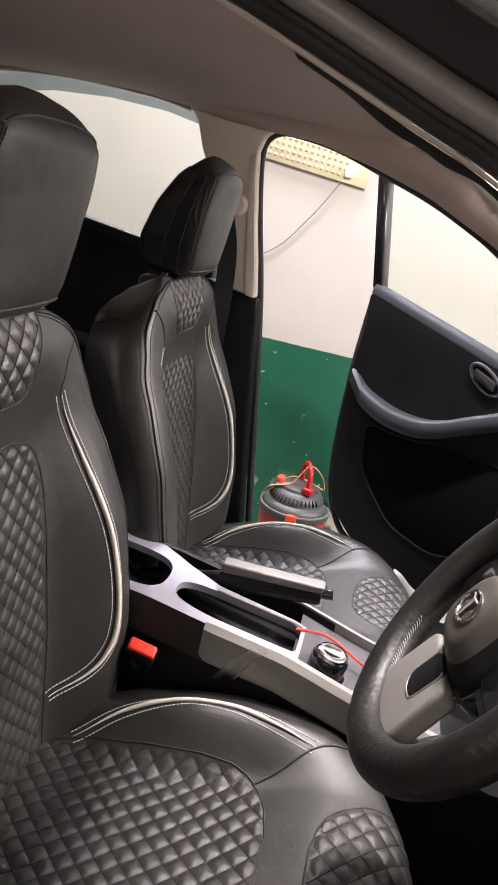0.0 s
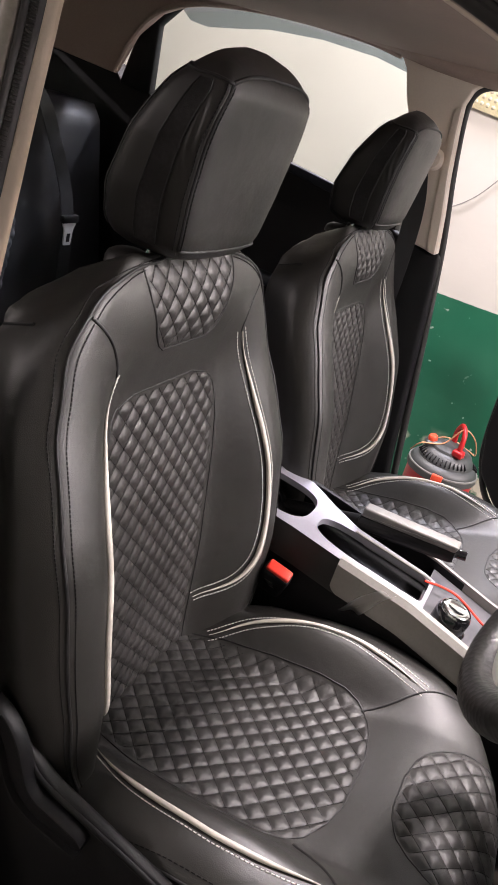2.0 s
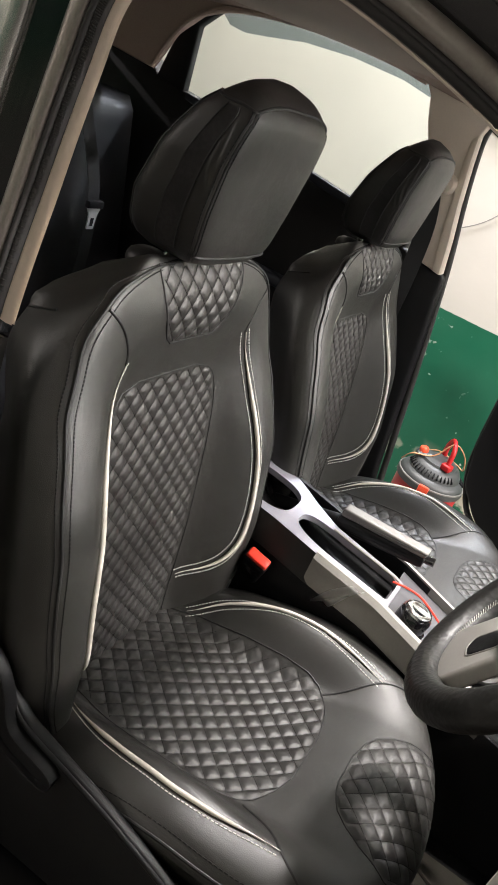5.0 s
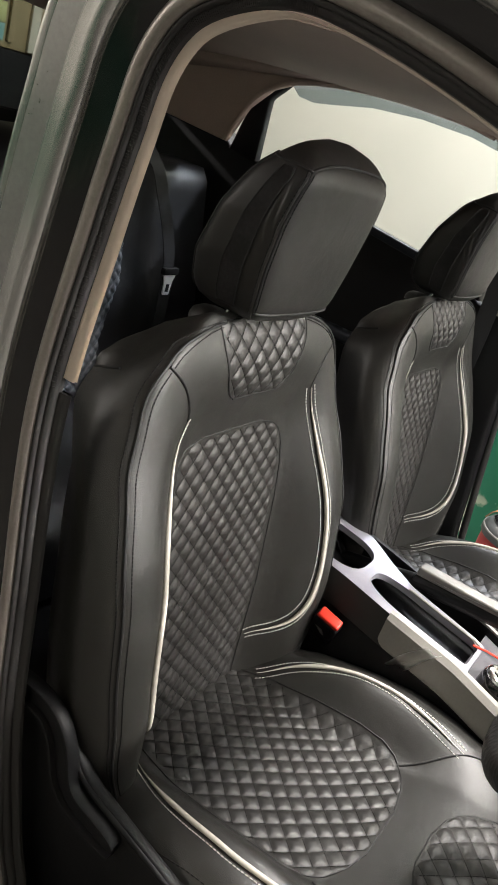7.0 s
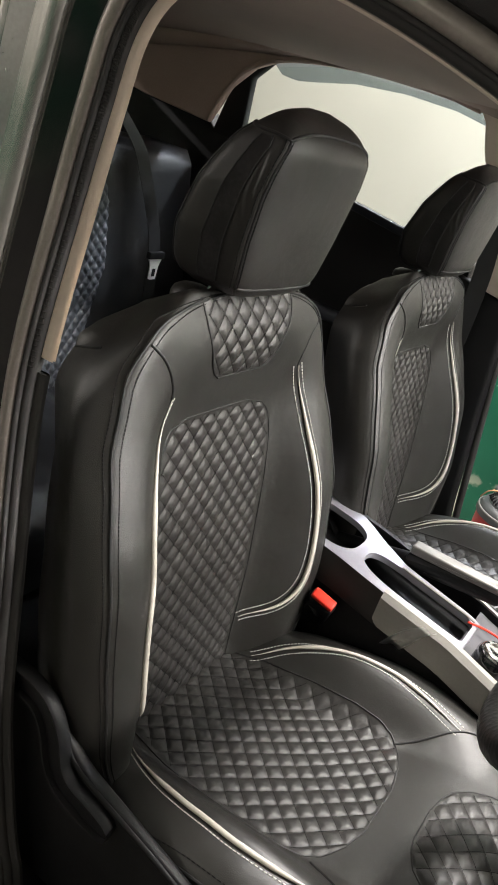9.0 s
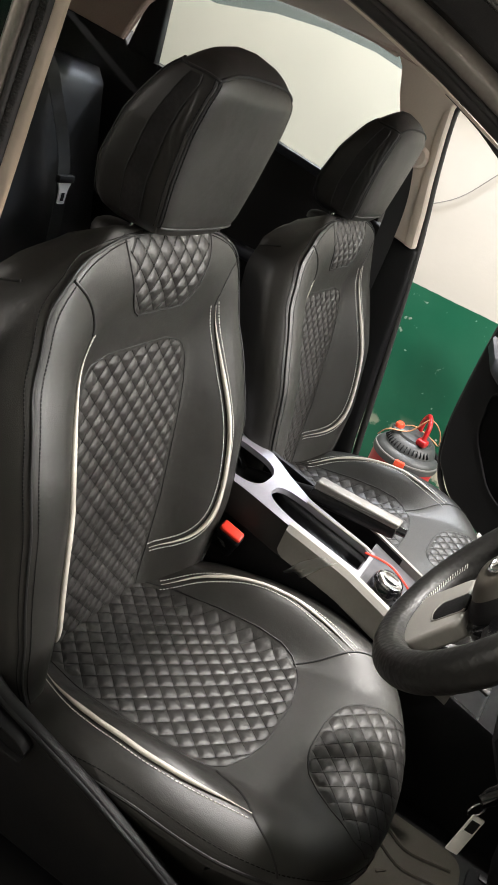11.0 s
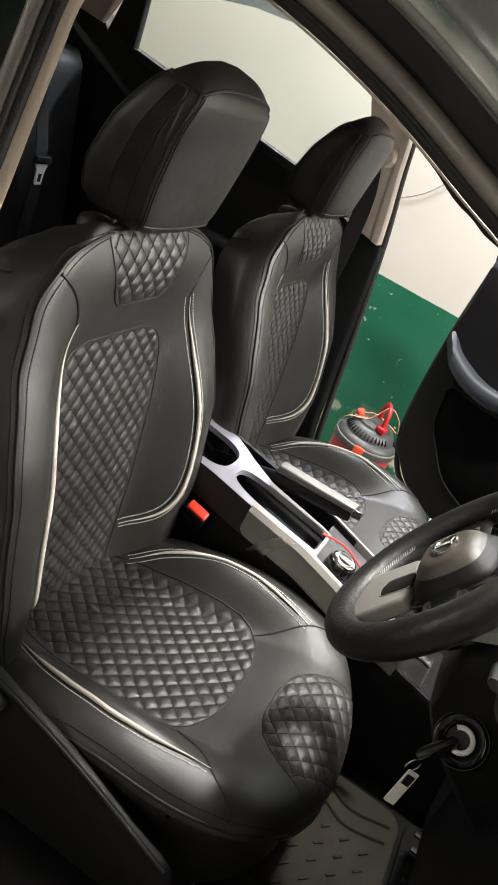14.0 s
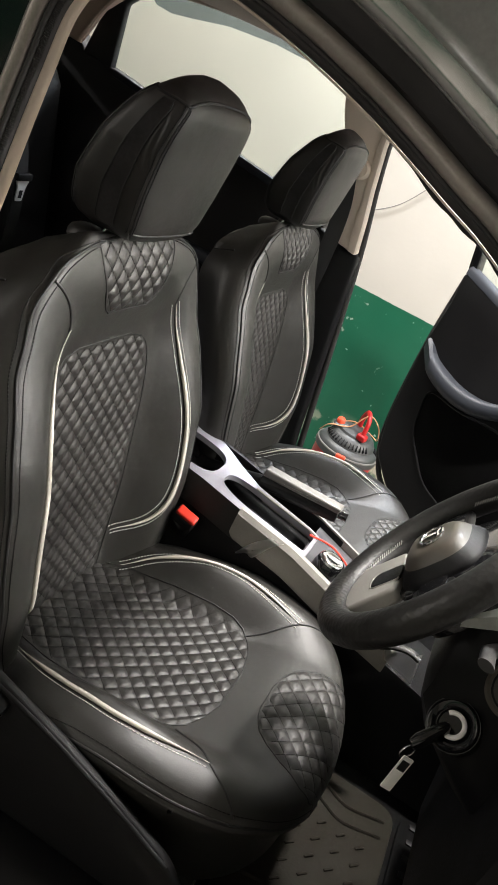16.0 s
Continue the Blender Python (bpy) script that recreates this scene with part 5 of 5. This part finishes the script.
arm = curve([(0.985, 0.03, 0.945), (0.95, 0.05, 0.925), (0.90, 0.07, 0.895), (0.80, 0.085, 0.872), (0.70, 0.088, 0.872), (0.62, 0.085, 0.895), (0.52, 0.075, 0.945), (0.40, 0.06, 1.0), (0.28, 0.045, 1.03)], 60)
bm = loft([[(p.x + dx * 0.0, p.y + dy, p.z + dz) for dx, dy, dz in ((0, -0.05, 0.024), (0, -0.006, 0.026), (0, 0.006, 0.014), (0, 0.006, -0.020), (0, -0.006, -0.032), (0, -0.05, -0.030))] for p in arm])
part("armrest", bm, DOOR_TRIM, door, "blue-grey moulded armrest", local=True, sharp=50)
part("door_handle_bezel", tube([(0.55 + 0.050 * math.cos(t), 0.036, 1.062 + 0.10 * 0.5 * math.cos(t) * 0.45 + 0.030 * math.sin(t)) for t in (2 * math.pi * k / 36 for k in range(36))], 0.006, 8, closed=True), DOOR_TRIM, door, "blue-grey handle bezel", local=True)
part("door_handle", prism(rounded([(0.515, 1.035), (0.585, 1.06), (0.585, 1.088), (0.515, 1.065)], 0.008), "y", 0.030, 0.046, 0.004), PLASTIC_GREY, door, "door release handle", local=True)
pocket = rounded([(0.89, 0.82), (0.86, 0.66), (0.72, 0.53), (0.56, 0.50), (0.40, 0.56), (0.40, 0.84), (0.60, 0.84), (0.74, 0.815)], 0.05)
# No hollow is cut: a flat black sheet paints the pocket's shade.
part("map_pocket", prism(pocket, "y", 0.028, 0.0335, 0.002), CARPET, door, "flat black sheet painting the shade in the door pocket", local=True)
part("pocket_rim", tube([Vector((a, 0.033, b)) for a, b in pocket], 0.0045, 8, closed=True), PLASTIC, door, local=True)
part("door_reflector", prism([(0.975, 0.62), (1.002, 0.74), (1.002, 0.66)], "y", -0.03, 0.006, 0.002), RED, door, "red reflector", local=True)
part("door_edge_seal", tube(curve([(0.30, 0.012, 0.375), (0.60, 0.012, 0.362), (0.85, 0.012, 0.405), (0.948, 0.008, 0.50), (0.986, 0.008, 0.64), (0.999, 0.008, 0.93), (0.988, 0.008, 1.2)], 50), 0.010, 8), RUBBER, door, local=True)

# ---- rear bench ----
bench = thing("rear_bench", "black quilted rear bench seat in shadow", "car seat", pose(-1.0, 0, FLOOR_Z))


def bench_x(y, z):
    s = abs(abs(y) - 0.25)
    return -1.00 - 0.20 * (z - 0.70) + 0.035 * step(0.11, 0.2, s) - 0.02 * (z > 1.27)


def bench_k(z):
    """The quilted panels narrow towards their rounded tops and their feet."""
    return lerp([(0.66, 0.45), (0.82, 0.55), (0.98, 0.98), (1.14, 1.0), (1.18, 0.93), (1.205, 0.80), (1.215, 0.68)], z)


part("bench_back", loft([[(bench_x(y, z), y, z) for y in steps(-0.64, 0.66, 60)] + [(bench_x(y, z) - 0.14, y, z) for y in steps(0.66, -0.64, 12)] for z in steps(0.58, 1.30, 20)]), LEATHER_SIDE, bench, sharp=70)
part("bench_cushion", loft([[(x, y, 0.66 + 0.03 * step(0.11, 0.2, abs(abs(y) - 0.25)) - 0.05 * step(-0.63, -0.55, x)) for y in steps(-0.64, 0.66, 40)] + [(x, y, 0.45) for y in steps(0.66, -0.64, 8)] for x in steps(-1.03, -0.55, 16)]), LEATHER_SIDE, bench, sharp=70)
for cy in (0.195, -0.335):
    part("bench_panel", sheet(lambda u, z: (bench_x(cy + u * bench_k(z), z) + 0.001 + pillow(QA, QB, u * bench_k(z), z, 0.0054), cy + u * bench_k(z), z), steps(-0.155, 0.155, 110), steps(0.66, 1.215, 150)), QUILT_LIT, bench, "diamond-quilted panel", sharp=80)
    rows = [[Vector((-1.12 + 0.055 * math.copysign(abs(math.cos(b)) ** 0.5, math.cos(b)) * math.cos(a) ** 0.4, cy + 0.125 * math.copysign(abs(math.sin(b)) ** 0.5, math.sin(b)) * math.cos(a) ** 0.4, 1.35 + 0.075 * math.copysign(abs(math.sin(a)) ** 0.5, math.sin(a)))) for b in steps(0, 2 * math.pi, 40)[:-1]] for a in steps(-1.5, 1.5, 20)]
    part("bench_headrest", loft(rows), LEATHER_SIDE, bench, "black rear headrest", sharp=70)
belt = thing("rear_belt", "black rear seat belt hanging with a steel tongue", "seat belt", pose(-0.95, 0.43, 1.0))
part("webbing", loft([[(p.x, p.y - 0.022, p.z), (p.x + 0.002, p.y + 0.022, p.z), (p.x, p.y + 0.022, p.z), (p.x - 0.002, p.y - 0.022, p.z)] for p in curve([(-1.02, 0.20, 1.42), (-0.95, 0.26, 1.32), (-0.944, 0.305, 1.25), (-0.944, 0.37, 1.14), (-0.944, 0.405, 1.05), (-0.950, 0.43, 0.9), (-0.96, 0.44, 0.7)], 30)]), BELT, belt)
tb = prism(rounded([(0.400, 0.972), (0.428, 0.972), (0.431, 1.012), (0.440, 1.030), (0.386, 1.030), (0.397, 1.012)], 0.005), "x", -0.942, -0.938)
part("tongue", tb, ZINC, belt, "steel belt tongue")
part("tongue_slot", prism([(0.408, 0.981), (0.420, 0.981), (0.420, 1.003), (0.408, 1.003)], "x", -0.9375, -0.9365), PLASTIC, belt)
part("tongue_grip", box((0.016, 0.062, 0.020), (-0.94, 0.412, 1.04), 0.004), PLASTIC, belt)

front_belt = thing("front_belt", "black front seat belt hanging beside the far door pillar", "seat belt", pose(-0.14, 0.68, 1.0))
part("webbing", loft([[(p.x - 0.022, p.y, p.z), (p.x + 0.022, p.y + 0.004, p.z), (p.x + 0.022, p.y + 0.002, p.z), (p.x - 0.022, p.y - 0.002, p.z)] for p in curve([(-0.186, 0.690, 1.40), (-0.160, 0.682, 1.31), (-0.150, 0.676, 1.18), (-0.15, 0.676, 0.9), (-0.13, 0.68, 0.6), (-0.12, 0.69, 0.48)], 30)]), BELT, front_belt)
part("belt_guide", box((0.050, 0.012, 0.020), (-0.190, 0.686, 1.398), 0.005), PLASTIC, front_belt, "black belt guide")
part("tongue", box((0.024, 0.004, 0.045), (-0.158, 0.672, 0.83), 0.002), STEEL, front_belt, "steel tongue")

# ---- floor mats ----
mat_t = thing("floor_mat", "taupe rubber floor mat with moulded ridges", "floor mat", pose(0.6, -0.36, 0.421))
part("mat_tray", prism(rounded([(0.40, -0.59), (0.66, -0.59), (0.66, -0.15), (0.40, -0.15)], 0.04), "z", 0.422, 0.432, 0.004), MAT_BROWN, mat_t)
for y in (-0.52, -0.47, -0.24, -0.20):
    part("mat_ridge", tube(curve([(0.42, y, 0.433), (0.5, y + 0.012, 0.433), (0.56, y - 0.01, 0.433), (0.64, y + 0.01, 0.433)], 24), 0.004, 6), MAT_BROWN, mat_t)
for y in (-0.44, -0.40, -0.36, -0.32, -0.28):
    for x in (0.45, 0.49, 0.53, 0.57, 0.61):
        part("mat_stud", box((0.020, 0.005, 0.003), (x, y, 0.433), 0.001, 1, pose(0, 0, 0, 0, 0, 45 if (round(x * 100) + round(y * 100)) % 2 else -45)), MAT_BROWN, mat_t)
pedal_mat = thing("heel_mat", "black ribbed heel mat under the pedals", "floor mat", pose(0.8, -0.36, 0.421))
part("heel_pad", prism(rounded([(0.67, -0.56), (1.05, -0.56), (1.05, -0.14), (0.67, -0.14)], 0.03), "z", 0.4225, 0.430, 0.003), CARPET, pedal_mat)
for k in range(11):
    part("heel_rib", box((0.34, 0.012, 0.005), (0.86, -0.54 + 0.038 * k, 0.4315), 0.0015), PLASTIC, pedal_mat)

# ---- workshop things beyond the far door ----
vac = thing("vacuum_cleaner", "red and dark grey workshop vacuum cleaner by the wall", "vacuum cleaner", pose(0.066, 1.72, 0.0))


def vpart(name, bm, material, label="", parent=None):
    bm.transform(pose(0, 0, 0, 0, 0, -12))
    return part(name, bm, material, parent or vac, label, local=True)


vpart("drum", spin([(0.001, 0.035), (0.122, 0.035), (0.132, 0.055), (0.137, 0.285), (0.001, 0.285)], 40), RED, "red drum")
vpart("rim_band", spin([(0.10, 0.280), (0.142, 0.280), (0.146, 0.292), (0.144, 0.306), (0.10, 0.306)], 40), VAC_GREY, "dark grey rim")
vpart("rim_line", spin([(0.139, 0.3055), (0.1445, 0.3055), (0.1435, 0.3105), (0.139, 0.3115), (0.139, 0.3055)], 40), GRIP_GREY, "pale edge of the lid")
head = vpart("motor_head", spin([(0.001, 0.300), (0.138, 0.300), (0.138, 0.313), (0.126, 0.330), (0.112, 0.336), (0.108, 0.352), (0.094, 0.376), (0.078, 0.382), (0.074, 0.392), (0.050, 0.402), (0.001, 0.405)], 40), VAC_GREY, "dark grey stepped motor head")
for a in range(-150, -20, 9):
    t = radians(a)
    vpart("louvre", box((0.026, 0.0050, 0.012), (0.104 * math.cos(t), 0.104 * math.sin(t), 0.356), 0.0015, 1, pose(0, 0, 0, 0, 42, a)), PLASTIC, "", head)
for a in range(20, 160, 9):
    t = radians(a)
    vpart("louvre", box((0.024, 0.0050, 0.010), (0.124 * math.cos(t), 0.124 * math.sin(t), 0.334), 0.0015, 1, pose(0, 0, 0, 0, 30, a)), PLASTIC, "", head)
vpart("switch_pod", box((0.070, 0.052, 0.030), (-0.060, -0.035, 0.388), 0.010, 3, pose(0, 0, 0, 0, -10, 30)), VAC_GREY, "raised switch housing", head)
vpart("switch_knob", spin([(0.001, 0), (0.019, 0), (0.019, 0.016), (0.015, 0.022), (0.001, 0.023)], 24, pose(-0.066, -0.040, 0.400, 12, -12, 0)), ORANGE, "orange-red knob")
vpart("carry_handle", tube(curve([(-0.010, 0.050, 0.392), (-0.012, 0.048, 0.440), (0.004, 0.030, 0.478), (0.026, -0.004, 0.484), (0.046, -0.034, 0.462), (0.052, -0.046, 0.400)], 30), 0.015, 12, flat=0.7), RED, "red carry handle")
vpart("handle_foot", box((0.044, 0.044, 0.030), (0.052, -0.046, 0.398), 0.009, 3), RED, "red handle foot")
for a in (-75, 105):
    t = radians(a)
    clip = vpart("clip", box((0.020, 0.044, 0.052), (0.147 * math.cos(t), 0.147 * math.sin(t), 0.292), 0.006, 2, pose(0, 0, 0, 0, 0, a)), ORANGE, "red clip")
    vpart("clip_tongue", box((0.010, 0.030, 0.030), (0.150 * math.cos(t), 0.150 * math.sin(t), 0.258), 0.003, 2, pose(0, 0, 0, 0, 0, a)), RED, "", clip)
for a in (45, 135, 225, 315):
    t = radians(a)
    vpart("castor", spin([(0.001, -0.014), (0.026, -0.014), (0.030, 0), (0.026, 0.014), (0.001, 0.014)], 16, pose(0.105 * math.cos(t), 0.105 * math.sin(t), 0.030, 90, 0, a)), PLASTIC)
vpart("hose", tube(curve([(0.12, -0.06, 0.22), (0.18, -0.09, 0.22), (0.23, -0.10, 0.13), (0.25, -0.04, 0.05), (0.27, 0.05, 0.022)], 40), 0.020, 12), PLASTIC, "black hose")
cord = [(-0.135, -0.05, 0.325), (-0.09, -0.085, 0.385), (-0.02, -0.04, 0.408), (0.03, -0.02, 0.489), (0.075, 0.02, 0.455), (0.085, 0.07, 0.38), (0.04, 0.10, 0.375), (-0.05, 0.07, 0.395), (-0.12, 0.0, 0.35)]
vpart("cord", tube(curve(cord, 60), 0.0030, 6), CORD, "thin pale orange cord wound over the head")

board = thing("wall_board", "yellow wall board with rows of grey studs", "wall board", pose(-0.18, 2.015, 1.62))
part("panel", prism([(-0.45, 1.600), (0.025, 1.555), (0.04, 1.71), (-0.45, 1.75)], "y", 2.008, 2.019, 0.001), BOARD, board)
for i in range(15):
    for j in range(5):
        x = -0.40 + 0.024 * i
        z = 1.625 + 0.024 * j - 0.095 * (x + 0.45)
        part("stud", spin([(0.001, 0), (0.008, 0), (0.006, 0.004), (0.001, 0.005)], 8, pose(x, 2.0085, z, 90, 0, 0)), BOARD_DOT, board)
part("socket", box((0.028, 0.016, 0.034), (-0.05, 2.002, 1.600), 0.004), WHITE_RING, board, "small white connector")
solo("wall_cable", tube(curve([(-0.06, 2.014, 1.585), (-0.17, 2.016, 1.40), (-0.31, 2.016, 1.24), (-0.60, 2.016, 1.12), (-1.2, 2.016, 1.06)], 40), 0.002, 6), CABLE, "thin grey cable running slack along the wall", "cable")

cabinet = thing("display_cabinet", "tan framed cabinet with coloured prints on a black base", "cabinet", pose(-2.95, 1.20, 0))
part("base", box((0.30, 0.70, 1.40), (-2.95, 1.20, 0.70), 0.01), PLASTIC, cabinet, "black base")
part("carcass", box((0.28, 0.68, 0.70), (-2.96, 1.20, 1.752), 0.01), TAN, cabinet)
for z0, z1, mt, lb in ((1.43, 1.50, TEAL, "teal print"), (1.503, 1.585, LIME, "pale green print"), (1.588, 1.95, PURPLE, "purple print")):
    part("print", box((0.006, 0.36, z1 - z0), (-2.816, 1.06, (z0 + z1) / 2), 0.001), mt, cabinet, lb)
part("frame_post", box((0.02, 0.035, 0.62), (-2.812, 1.275, 1.74), 0.004), TAN, cabinet)
part("stile", box((0.02, 0.05, 0.66), (-2.812, 1.40, 1.74), 0.004), CREAM, cabinet, "cream stile")
paper = bmesh.new()
sheet(lambda u, v: (0.43 + 0.075 * u, 0.70 + 0.05 * v + 0.01 * u, 0.470 + 0.125 * v - 0.05 * u * v + 0.004 * math.sin(6 * u)), steps(0, 1, 8), steps(0, 1, 8), bm=paper)
po = solo("paper_sheet", paper, TAG, "folded white paper sheet standing on the sill", "paper")
pm = po.modifiers.new("thick", "SOLIDIFY")
pm.thickness = 0.001
